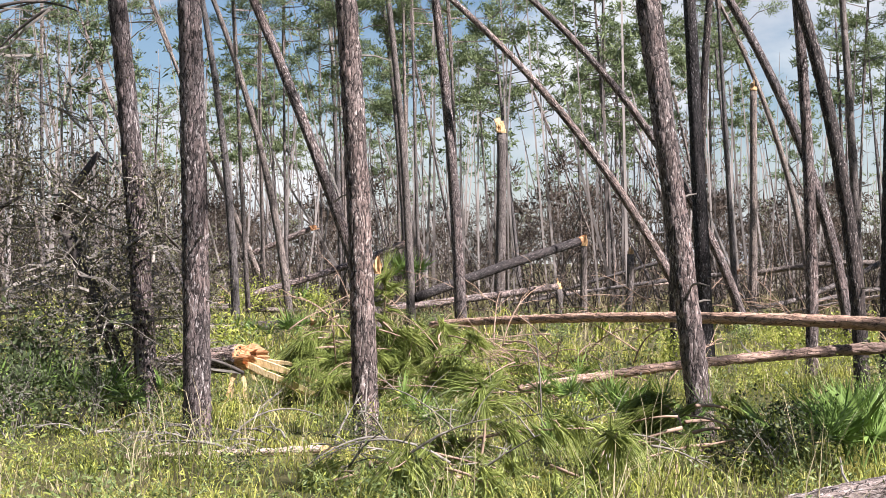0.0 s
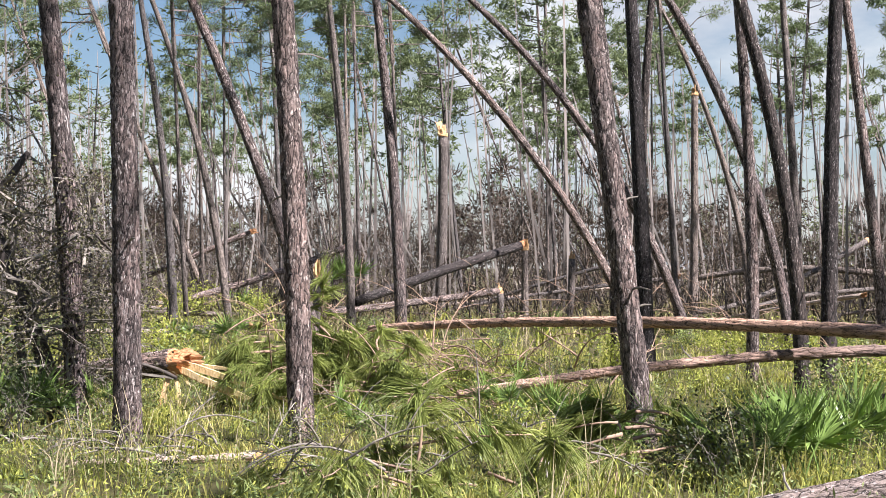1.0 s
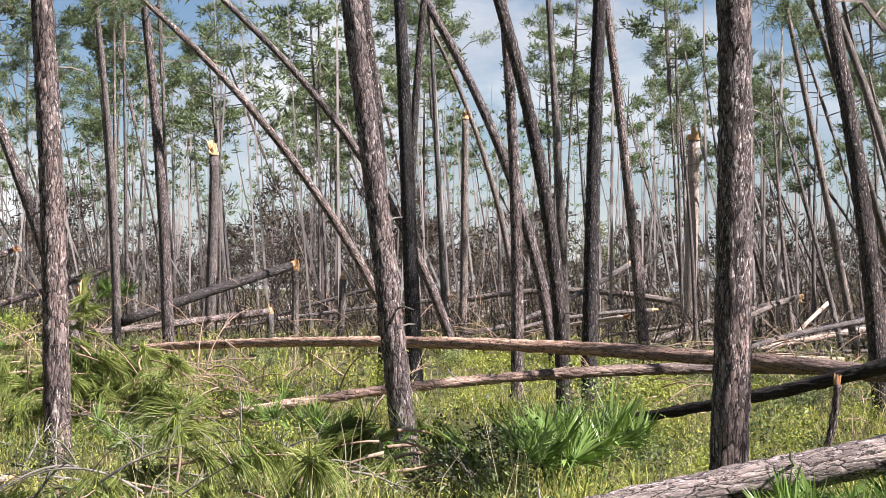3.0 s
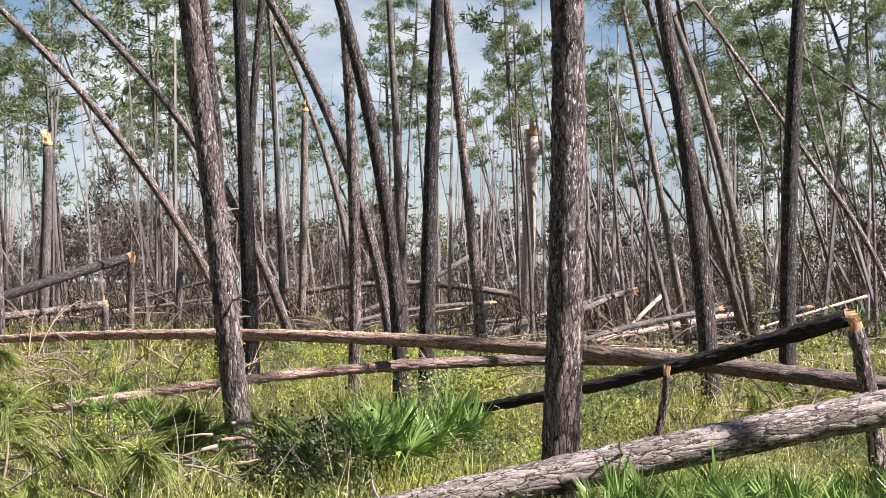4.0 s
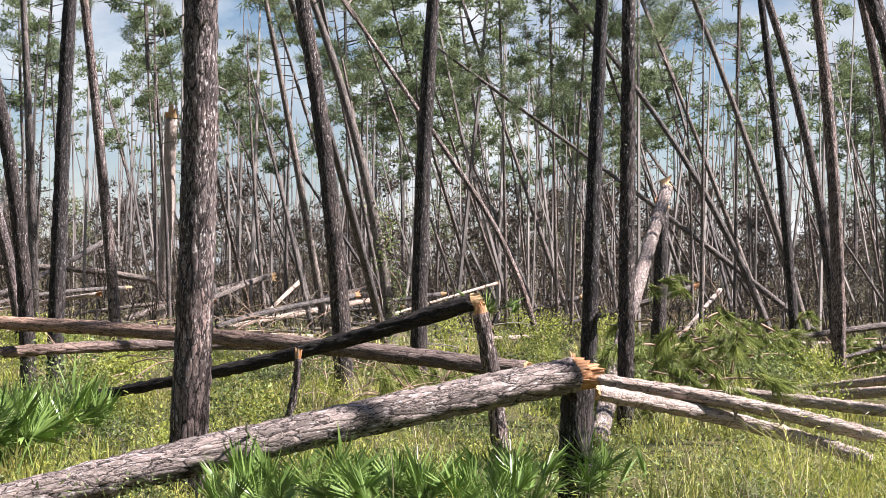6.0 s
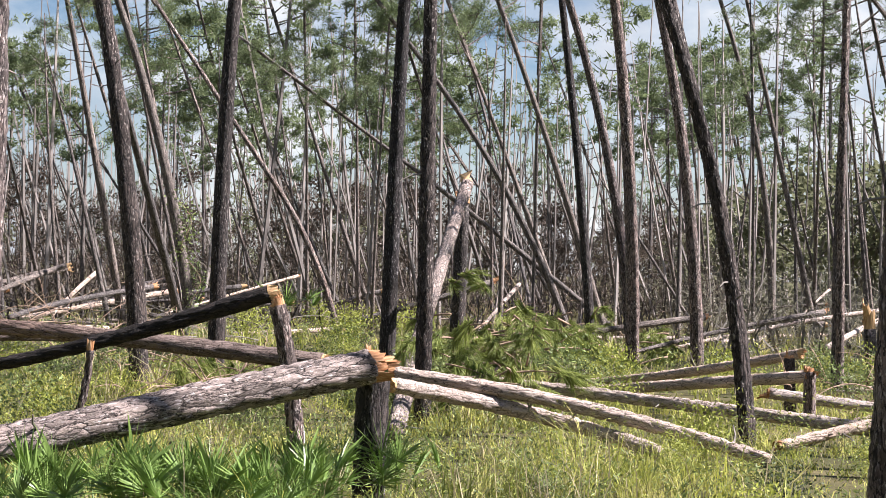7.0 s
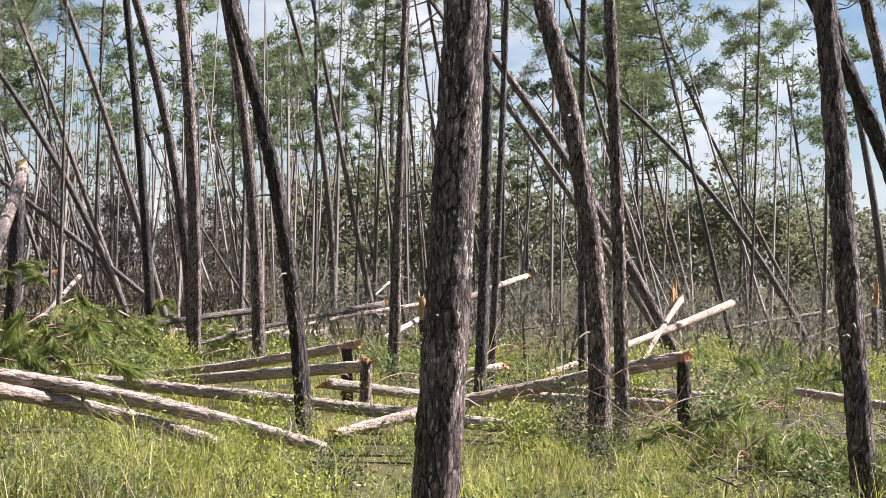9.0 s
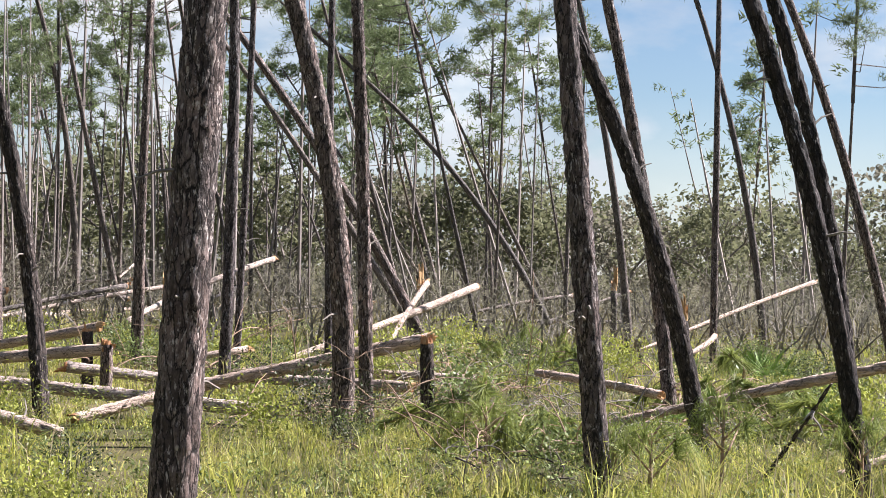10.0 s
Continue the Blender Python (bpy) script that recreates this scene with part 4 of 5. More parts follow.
def leafy(name, seed, height, leaves, size, leaf_mat, wood_mat, label, category, group, stems=3, depth=3, spread=0.55, r=0.06, scatter=0.35, kind=""):
    rnd = random.Random(seed)
    random.seed(seed)
    wood, foliage, tips = Shape(), Shape(), []
    for i in range(stems):
        d = Vector((rnd.gauss(0, 0.3), rnd.gauss(0, 0.3), 1)).normalized()
        branching(wood, Vector((rnd.gauss(0, 0.08), rnd.gauss(0, 0.08), -0.1)) * height * 0.3, d, height * 0.34, r, depth, rnd, tips, spread, 0.0, 3 if r < 0.02 else 4)
    for i in range(leaves):
        p, d = tips[rnd.randrange(len(tips))]
        q = p + Vector((rnd.gauss(0, 1), rnd.gauss(0, 1), rnd.gauss(0, 0.8))) * height * scatter * 0.2
        dd = (d + Vector((rnd.gauss(0, 0.8), rnd.gauss(0, 0.8), rnd.gauss(0, 0.6)))).normalized()
        foliage.leaf(q, dd, size * rnd.uniform(0.7, 1.3), size * rnd.uniform(0.4, 0.7))
    tree = thing(name, (0, 0, 0), label, category, group, kind)
    part("stem", wood, wood_mat, tree, smooth=True)
    part("foliage", foliage, leaf_mat, tree)
    return tree


def scatter(protos, spots):
    for i, (x, y, turn, size) in enumerate(spots):
        m = Matrix.Translation((x, y, gz(x, y))) @ Matrix.Rotation(turn, 4, "Z") @ Matrix.Scale(size, 4)
        if i < len(protos):
            protos[i].matrix_basis = m
        else:
            copy_thing(protos[i % len(protos)], m)


def broad_tree(seed, height, width, clumps, leaf_mat, label):
    """A broad-leaved tree: forked stems and a lumpy crown of many small leaf clumps."""
    rnd = random.Random(seed)
    random.seed(seed)
    wood, foliage, tips = Shape(), Shape(), []
    for i in range(3):
        d = Vector((rnd.gauss(0, 0.28), rnd.gauss(0, 0.28), 1)).normalized()
        branching(wood, Vector((rnd.gauss(0, 0.3), rnd.gauss(0, 0.3), -0.1)), d, height * 0.36, 0.11, 2, rnd, tips, 0.5, 0.0, 4)
    lobes = [(rnd.uniform(0, 6.283), rnd.uniform(0.1, 1.0) * width, height * rnd.uniform(0.22, 0.9), rnd.uniform(0.8, 1.5)) for i in range(8)]
    for i in range(clumps):
        an, out, z, size = lobes[i % 8]
        taper = 1 - 0.6 * max(0.0, z / height - 0.5)
        c = Vector((math.cos(an) * out * taper, math.sin(an) * out * taper, z)) + Vector((rnd.gauss(0, 0.62), rnd.gauss(0, 0.62), rnd.gauss(0, 0.5))) * size
        if i % 9 == 0:
            c = Vector(tips[rnd.randrange(len(tips))][0])
        c.z = min(c.z, height * 1.02)
        for j in range(36 if leaf_mat is THICKET_BROWN else 26):
            q = c + Vector((rnd.gauss(0, 0.26), rnd.gauss(0, 0.26), rnd.gauss(0, 0.17)))
            if leaf_mat is THICKET_BROWN and j % 4:
                foliage.leaf(q, Vector((rnd.gauss(0, 0.7), rnd.gauss(0, 0.7), rnd.gauss(0.6, 0.6))), rnd.uniform(0.35, 0.75), rnd.uniform(0.035, 0.065))
                continue
            foliage.leaf(q, Vector((rnd.gauss(0, 1), rnd.gauss(0, 1), rnd.gauss(0.1, 0.8))), rnd.uniform(0.17, 0.30), rnd.uniform(0.11, 0.19))
    tree = thing("oak_tree", (0, 0, 0), label, "tree", "far tree line")
    part("stem", wood, TWIG_GREY, tree, smooth=True)
    part("foliage", foliage, leaf_mat, tree)
    return tree


def tree_line():
    rnd = random.Random(5)
    brown = [broad_tree(40 + i, 7.4, 2.6, 52, (THICKET_BROWN, THICKET_BROWN, OAK_LEAF)[i % 3], "dark brown half-bare oak in the far tree line" if i % 3 < 2 else "dull green broad-leaved tree in the far tree line") for i in range(5)]
    green = [broad_tree(60 + i, 6.4, 2.8, 62, (OAK_LEAF, THICKET, OAK_LEAF)[i % 3], "dull green broad-leaved tree in the far tree line") for i in range(4)]
    back, side = [], []
    for i in range(80):
        az, d = radians(-20 + 67 * (i + rnd.random()) / 80), rnd.uniform(88, 122)
        back.append((d * math.sin(az), d * math.cos(az), rnd.uniform(0, 6.28), rnd.uniform(0.72, 1.2)))
    for i in range(50):
        az, d = radians(44 + 38 * (i + rnd.random()) / 50), rnd.uniform(80, 114)
        side.append((d * math.sin(az), d * math.cos(az), rnd.uniform(0, 6.28), rnd.uniform(0.82, 1.32)))
    scatter(brown, back)
    scatter(green, side)


tree_line()


# ---- boughs, palmettos, shrubs ----
def bough(parent, p, d, length, tufts, rnd, needle=0.24, width=0.0075, per=26, sag=0.25, wood=None, green=None, bare=0.3, near=False):
    """One pine branch with long soft needles hanging in swathes from its outer part."""
    d = Vector(d).normalized()
    side = Vector((rnd.gauss(0, 1), rnd.gauss(0, 1), rnd.gauss(0, 0.4))) * length * 0.12
    p = Vector(p)
    q, e = p + d * length * 0.5 + side, p + d * length + Vector((0, 0, -sag * length))
    sh, nd = Shape(), Shape()
    pts = [bezier(p, (q - (p + e) * 0.5), e, i / 8) for i in range(9)]
    sh.tube(pts, [0.016 * (1 - 0.75 * i / 8) * max(0.6, length) for i in range(9)], 5)
    for j in range(tufts):
        s = bare + (1 - bare) * rnd.random() ** 0.7
        c = bezier(p, (q - (p + e) * 0.5), e, s)
        out = Vector((rnd.gauss(0, 1), rnd.gauss(0, 1), rnd.gauss(0.1, 0.5))).normalized()
        tip = c + out * rnd.uniform(0.05, 0.30) * length * 0.5
        sh.tube([c, c.lerp(tip, 0.5) + Vector((0, 0, 0.02)), tip], [0.006, 0.005, 0.004], 3, cap=False)
        way = (out * 0.55 + d * 0.6 + Vector((0, 0, -0.75))).normalized()
        for b in range(per):
            dd = (way + Vector((rnd.gauss(0, 0.17), rnd.gauss(0, 0.17), rnd.gauss(0, 0.16)))).normalized()
            at = tip.lerp(c, rnd.uniform(0, 0.8)) - way * rnd.uniform(-0.03, 0.16)
            if near:
                nd.blade(at, dd, needle * rnd.uniform(0.75, 1.3), width, rnd.uniform(0.1, 0.45))
            else:
                nd.needle(at, dd, needle * rnd.uniform(0.75, 1.3), width * 1.35)
    br = part("branch", sh, wood or TWIG, parent, smooth=True)
    part("needles", nd, green or NEEDLE, br)


def fallen_top(x, y, z, rx, ry, rz, n, seed, tufts=9, label="", aim=None, needle=0.28, length=(0.5, 1.1), per=36, green=None):
    """The needled top of a fallen pine: boughs heaped in a rough mound."""
    rnd = random.Random(seed)
    random.seed(seed)
    g = gz(x, y)
    top = thing("fallen_pine_top", (x, y, g), label or "fallen pine top with long green needles heaped on grass", "fallen branch", "fallen pine tops")
    for i in range(n):
        p = Vector((rnd.gauss(0, 0.5) * rx, rnd.gauss(0, 0.5) * ry, z + abs(rnd.gauss(0, 0.55)) * rz))
        d = Vector((rnd.gauss(0, 1), rnd.gauss(0, 1), rnd.gauss(0.05, 0.3)))
        if aim:
            d = d * 0.55 + Vector(aim)
        bough(top, p, d, rnd.uniform(*length), tufts, rnd, needle, per=per, green=green, near=math.hypot(x, y) < 14)
    return top


def bare_branches(x, y, z, size, n, seed, mat=None, label="", flat=0.35, r=0.012):
    """A tangle of arched bare branches, each a part."""
    rnd = random.Random(seed)
    g = gz(x, y)
    ob = thing("dead_branches", (x, y, g), label or "tangle of bare curved tan branches over grass", "dead branch", "broken branches")
    for i in range(n):
        p = Vector((rnd.gauss(0, 0.45) * size, rnd.gauss(0, 0.25) * size, z * rnd.uniform(0.0, 1.0)))
        d = Vector((rnd.gauss(0, 1), rnd.gauss(0, 0.5), rnd.gauss(0, flat))).normalized()
        l = size * rnd.uniform(0.35, 0.9)
        bow = Vector((rnd.gauss(0, 0.1), rnd.gauss(0, 0.1), rnd.uniform(0.05, 0.45))) * l
        e = p + d * l
        e.z = max(0.02, e.z - rnd.uniform(0, 0.25) * l)
        sh = Shape()
        pts = [bezier(p, bow, e, k / 8) for k in range(9)]
        sh.tube(pts, [r * (1 - 0.7 * k / 8) * rnd.uniform(0.9, 1.1) for k in range(9)], 5)
        for k in range(3):
            s = rnd.uniform(0.25, 0.9)
            c = bezier(p, bow, e, s)
            dd = (d + Vector((rnd.gauss(0, 0.7), rnd.gauss(0, 0.7), rnd.gauss(0.2, 0.5)))).normalized()
            ll = l * rnd.uniform(0.15, 0.45)
            sh.tube([c, c + dd * ll * 0.5 + Vector((0, 0, 0.08 * ll)), c + dd * ll], [r * 0.5, r * 0.38, r * 0.2], 4, cap=False)
        part("branch", sh, mat or TWIG, ob, smooth=True)
    return ob


def pine_sapling(x, y, high, seed):
    """A young pine: a thin stem with plumes of long hanging needles."""
    rnd = random.Random(seed)
    random.seed(seed)
    ob = thing("pine_sapling", (x, y, gz(x, y)), "young pine with plumes of long drooping green needles", "sapling", "young pines")
    part("stem", Shape().tube([(0, 0, -0.1), (0.02, 0.01, high * 0.5), (0, 0, high)], [0.016, 0.013, 0.007], 6), TWIG, ob, smooth=True)
    for i in range(6):
        an, z = 2.4 * i + rnd.gauss(0, 0.3), high * (0.45 + 0.55 * i / 5)
        e = Vector((math.cos(an), math.sin(an), 0.9)) * (0.20 * (1.15 - 0.15 * i)) + Vector((0, 0, z))
        arm = part("branch", Shape().tube([(0, 0, z - 0.03), e * 0.5 + Vector((0, 0, z * 0.5 - 0.02)), e], [0.009, 0.008, 0.006], 5), TWIG, ob, smooth=True)
        nd = Shape()
        for b in range(64):
            d = Vector((math.cos(an) * 0.5 + rnd.gauss(0, 0.55), math.sin(an) * 0.5 + rnd.gauss(0, 0.55), rnd.gauss(0.35, 0.5))).normalized()
            nd.blade(e - d * 0.02 - Vector((0, 0, rnd.uniform(0, 0.1))), d, rnd.uniform(0.2, 0.32), 0.005, rnd.uniform(0.5, 1.1))
        part("needles", nd, NEEDLE, arm)
    return ob


def frond_mesh(seed, blades, reach):
    """A pleated fan leaf on its stalk, split into stiff points."""
    rnd = random.Random(seed)
    sh = Shape()
    hub = Vector((reach * 0.7, 0, reach * 0.5))
    sh.tube([(0, 0, 0), (reach * 0.32, 0, reach * 0.30), hub], [0.008, 0.007, 0.006], 4)
    ahead = Vector((0.8, 0, 0.55)).normalized()
    side = Vector((0, 1, 0))
    flat = ahead.cross(side)
    h = len(sh.v)
    sh.v.append(hub)
    span = radians(200)

    def ray(an, l, lift):
        return hub + (ahead * math.cos(an) + side * math.sin(an)) * l + flat * lift
    for i in range(blades + 1):
        an = -span / 2 + span * i / blades
        sh.v.append(ray(an, reach * 0.12 * rnd.uniform(0.85, 1.15), -0.008))
    m0 = len(sh.v)
    for i in range(blades):
        an = -span / 2 + span * (i + 0.5) / blades + rnd.gauss(0, 0.03)
        l = reach * (0.82 + 0.3 * math.cos(an)) * rnd.uniform(0.8, 1.1)
        sh.v.append(ray(an, l * 0.45, 0.010 + rnd.gauss(0, 0.006)))
        sh.v.append(ray(an + rnd.gauss(0, 0.04), l, rnd.gauss(-0.01, 0.03)) - Vector((0, 0, rnd.uniform(0.0, 0.05) * l)))
    for i in range(blades):
        v0, v1, mid, tip = h + 1 + i, h + 2 + i, m0 + 2 * i, m0 + 2 * i + 1
        sh.f += [(h, v0, mid), (v0, tip, mid), (tip, v1, mid), (v1, h, mid)]
    return sh.mesh("frond", PALM)


FRONDS = [frond_mesh(i, 17 + i % 3, 0.36 + 0.05 * (i % 3)) for i in range(5)]


def palmetto(x, y, size, n, seed, z=0.0, low=0.15):
    rnd = random.Random(seed)
    ob = thing("saw_palmetto", (x, y, gz(x, y) + z), "bright green saw palmetto with stiff fan leaves in grass", "palmetto", "saw palmettos")
    if z:
        part("stem", Shape().tube([(0, 0, -z - 0.1), (0.04, 0, -z * 0.5), (0, 0, 0.1)], [0.11, 0.10, 0.09], 8), TWIG_DARK, ob, "short dark stem", smooth=True)
    for i in range(n):
        up = rnd.uniform(-64, -14)
        k = size * 0.72
        m = Matrix.Translation((rnd.gauss(0, 0.16) * size, rnd.gauss(0, 0.16) * size, low * rnd.random())) @ Matrix.Rotation(6.283 * i / n + rnd.gauss(0, 0.3), 4, "Z") \
            @ Matrix.Rotation(radians(up), 4, "Y") @ Matrix.Scale(k * rnd.uniform(0.75, 1.15), 4)
        part("frond", FRONDS[rnd.randrange(5)], None, ob, m=m)
    return ob


def shrub(x, y, size, seed, mat=None, label="", n=600, leaf=0.05, wood=None):
    ob = leafy("shrub", seed, 1.0, n, leaf, mat or SHRUB, wood or TWIG_GREY, label or "small dark leafy shrub with thin stems in grass", "shrub", "undergrowth shrubs", 7, 2, 0.7, 0.008, 0.8)
    ob.matrix_basis = Matrix.Translation((x, y, gz(x, y))) @ Matrix.Rotation(seed, 4, "Z") @ Matrix.Scale(size, 4)
    return ob


def undergrowth():
    for i, (x, y, s) in enumerate([(2.45, 12.0, 0.75), (2.77, 12.6, 0.8), (2.15, 12.3, 0.5), (-3.8, 14.6, 1.1), (-3.75, 13.9, 0.9), (-3.2, 14.7, 0.9), (-4.0, 15.4, 1.4), (14.2, 9.65, 0.85), (14.6, 9.3, 0.7),
                                   (8.6, 7.7, 0.5), (9.5, 8.7, 0.35), (-0.7, 13.6, 0.45), (17.6, 12.8, 0.8)]):
        shrub(x, y, s, 100 + i)
    rnd = random.Random(61)
    for i in range(46):
        az, d = radians(rnd.uniform(-13, 74)), math.sqrt(rnd.uniform(9.5 ** 2, 30 ** 2))
        x, y = d * math.sin(az), d * math.cos(az)
        if i % 3:
            shrub(x, y, rnd.uniform(0.3, 0.6), 140 + i, HERB if i % 2 else SHRUB, "low leafy sapling in the grass", 420, 0.06)
        else:
            shrub(x, y, rnd.uniform(0.35, 0.7), 140 + i, WEED, "soft yellow-green weed clump among the grass", 420, 0.06, WEED)
    for i, (x, y, s) in enumerate([(5.0, 15.4, 0.7), (5.7, 18.7, 0.8), (7.2, 22.4, 0.8), (24.2, 39.7, 1.2), (24.2, 37.9, 1.2), (17.6, 27.9, 1.2), (21.7, 31.7, 1.2), (18.6, 33.7, 1.3), (-5.3, 41.8, 1.3),
                                   (-5.0, 46.4, 1.4), (-3.3, 42.5, 1.2), (9.95, 10.2, 0.45), (7.9, 20.4, 0.8), (6.2, 15.1, 0.6), (7.0, 21.8, 0.7), (11.6, 9.4, 0.45), (26.0, 33.0, 1.2)]):
        shrub(x, y, s, 200 + i, WEED, "soft yellow-green weed clump among the grass", 700, 0.05, WEED)
    spots = [(1.72, 14.95, 1.0, 11), (1.21, 17.1, 0.9, 9), (3.06, 12.2, 1.25, 13), (3.43, 12.7, 1.2, 12), (-4.3, 50.0, 1.6, 10), (-3.6, 30.2, 1.2, 9), (-2.9, 30.4, 1.2, 9), (-4.07, 16.4, 1.2, 11),
             (-2.75, 16.5, 0.75, 9), (-3.9, 14.9, 1.2, 10), (-3.25, 15.0, 1.1, 10), (3.7, 35, 1.2, 8), (3.48, 13.2, 1.2, 13), (3.97, 13.6, 1.2, 13), (3.16, 12.9, 1.0, 11), (1.3, 16.6, 0.8, 8)]
    spots2 = [(x, y, 0.85 * s, n) for x, y, s, n in [(4.02, 9.40, 0.99, 12), (4.40, 9.49, 0.99, 12), (4.70, 9.32, 1.03, 12), (5.03, 9.23, 0.90, 12), (5.87, 9.49, 0.90, 12), (3.85, 9.15, 0.99, 12), (4.34, 8.97, 0.99, 12), (4.57, 8.63, 1.08, 14), (4.76, 8.29, 0.90, 12), (5.10, 8.37, 0.81, 10), (25.40, 8.70, 1.60, 11), (18.00, 5.60, 1.00, 8), (16.50, 6.30, 0.90, 7), (5.27, 8.80, 0.90, 12), (6.30, 9.30, 1.00, 12), (5.70, 9.00, 1.00, 12), (3.64, 8.63, 0.90, 11), (1.00, 13.00, 0.90, 10), (2.20, 13.60, 1.00, 10), (-0.20, 14.60, 0.80, 8)]]
    for i, (x, y, s, n) in enumerate(spots + spots2):
        palmetto(x, y, s, n, 300 + i)
    palmetto(-0.95, 44, 1.8, 13, 350, 0.9)
    palmetto(15.4, 26.4, 1.1, 9, 351, 0.8)
    for i, (az, d, h) in enumerate([(67.5, 11.9, 0.55), (69.9, 12.6, 0.75), (66.2, 13.2, 0.4), (74.5, 13.0, 0.6), (61.8, 14.6, 0.45)]):
        pine_sapling(d * math.sin(radians(az)), d * math.cos(radians(az)), h, 40 + i)


undergrowth()


def climbing_vine(x, y, high, seed):
    """A yellowing vine wound round a trunk: one stem and many small leaves."""
    rnd = random.Random(seed)
    random.seed(seed)
    ob = thing("climbing_vine", (x, y, gz(x, y)), "yellow-green leafy vine climbing a leaning pine trunk", "vine")
    pts = [Vector((0.2 * math.cos(i * 0.9), 0.2 * math.sin(i * 0.9), high * i / 16)) + Vector((-0.035 * i, 0.03 * i, 0)) * high / 4 for i in range(17)]
    part("stem", Shape().tube(pts, [0.02 - 0.0008 * i for i in range(17)], 5), TWIG, ob, smooth=True)
    leaves = Shape()
    for i in range(760):
        q = pts[rnd.randrange(17)] + Vector((rnd.gauss(0, 0.16), rnd.gauss(0, 0.16), rnd.gauss(0, 0.16)))
        leaves.leaf(q, Vector((rnd.gauss(0, 1), rnd.gauss(0, 1), rnd.gauss(-0.4, 0.6))), rnd.uniform(0.06, 0.11), rnd.uniform(0.035, 0.07))
    part("leaves", leaves, HERB, ob)
    return ob


climbing_vine(19.75, 38.3, 3.6, 71)


def leafy_clumps():
    """Airy weed bushes and seedling oaks that break up the grass."""
    rnd = random.Random(91)
    kinds = []
    for i, (mat, size, n) in enumerate(((WEED, 0.05, 800), (WEED, 0.06, 700), (HERB, 0.055, 700), (HERB, 0.065, 700), (SHRUB, 0.055, 700), (WEED, 0.045, 850))):
        label = "soft yellow-green weed bush among the grass" if mat is WEED else "dark green leafy seedling bush in the grass"
        kinds.append(leafy("shrub", 500 + i, 1.0, n, size, mat, WEED if mat is WEED else TWIG_GREY, label, "shrub", "undergrowth shrubs", 6, 2, 0.75, 0.007, 0.9))
    spots = []
    for i in range(3000):
        if len(spots) >= 140:
            break
        az, d = radians(rnd.uniform(-17, 77)), math.sqrt(rnd.uniform(9.0 ** 2, 34 ** 2))
        x, y = d * math.sin(az), d * math.cos(az)
        if noise.noise(Vector((x * 0.28, y * 0.28, 4))) < -0.02 or (d < 12.5 and 6 < math.degrees(az) < 32) or (d < 17 and math.degrees(az) < -5) or (12.5 < d < 23 and math.degrees(az) > 33 and rnd.random() < 0.6):
            continue
        spots.append((x, y, rnd.uniform(0, 6.28), rnd.uniform(0.45, 0.85) * (1.0 if d < 16 else 1.3)))
    rnd.shuffle(spots)
    scatter(kinds, spots)


leafy_clumps()


def storm_debris():
    """Thin fallen and hung-up poles through the middle distance."""
    rnd = random.Random(55)
    for i in range(46):
        az, d = radians(rnd.uniform(-16, 74)), math.sqrt(rnd.uniform(33 ** 2, 64 ** 2))
        x, y = d * math.sin(az), d * math.cos(az)
        way, l = radians(rnd.gauss(-80, 30)), rnd.uniform(4.0, 8.5)
        r = rnd.uniform(0.05, 0.085)
        q = (x + l * math.sin(way), y + l * math.cos(way))
        hang = rnd.uniform(0.5, 1.9) if i % 2 else 0.12
        fallen_log((x, y, gz(x, y) + hang), (*q, gz(*q) + rnd.uniform(0.05, 0.25)), (0, 0, rnd.uniform(0, 0.2)), r, r * 0.6, BARK_FAR if i % 3 else BARK_LOG,
                   label="thin pale pine pole fallen among the distant trees")
    for i in range(5):
        az, d = radians(rnd.uniform(-8, 50)), rnd.uniform(30, 46)
        bare_branches(d * math.sin(az), d * math.cos(az), 0.9, 2.8, 12, 700 + i, TWIG if i % 3 else TWIG_GREY, r=0.014)


storm_debris()


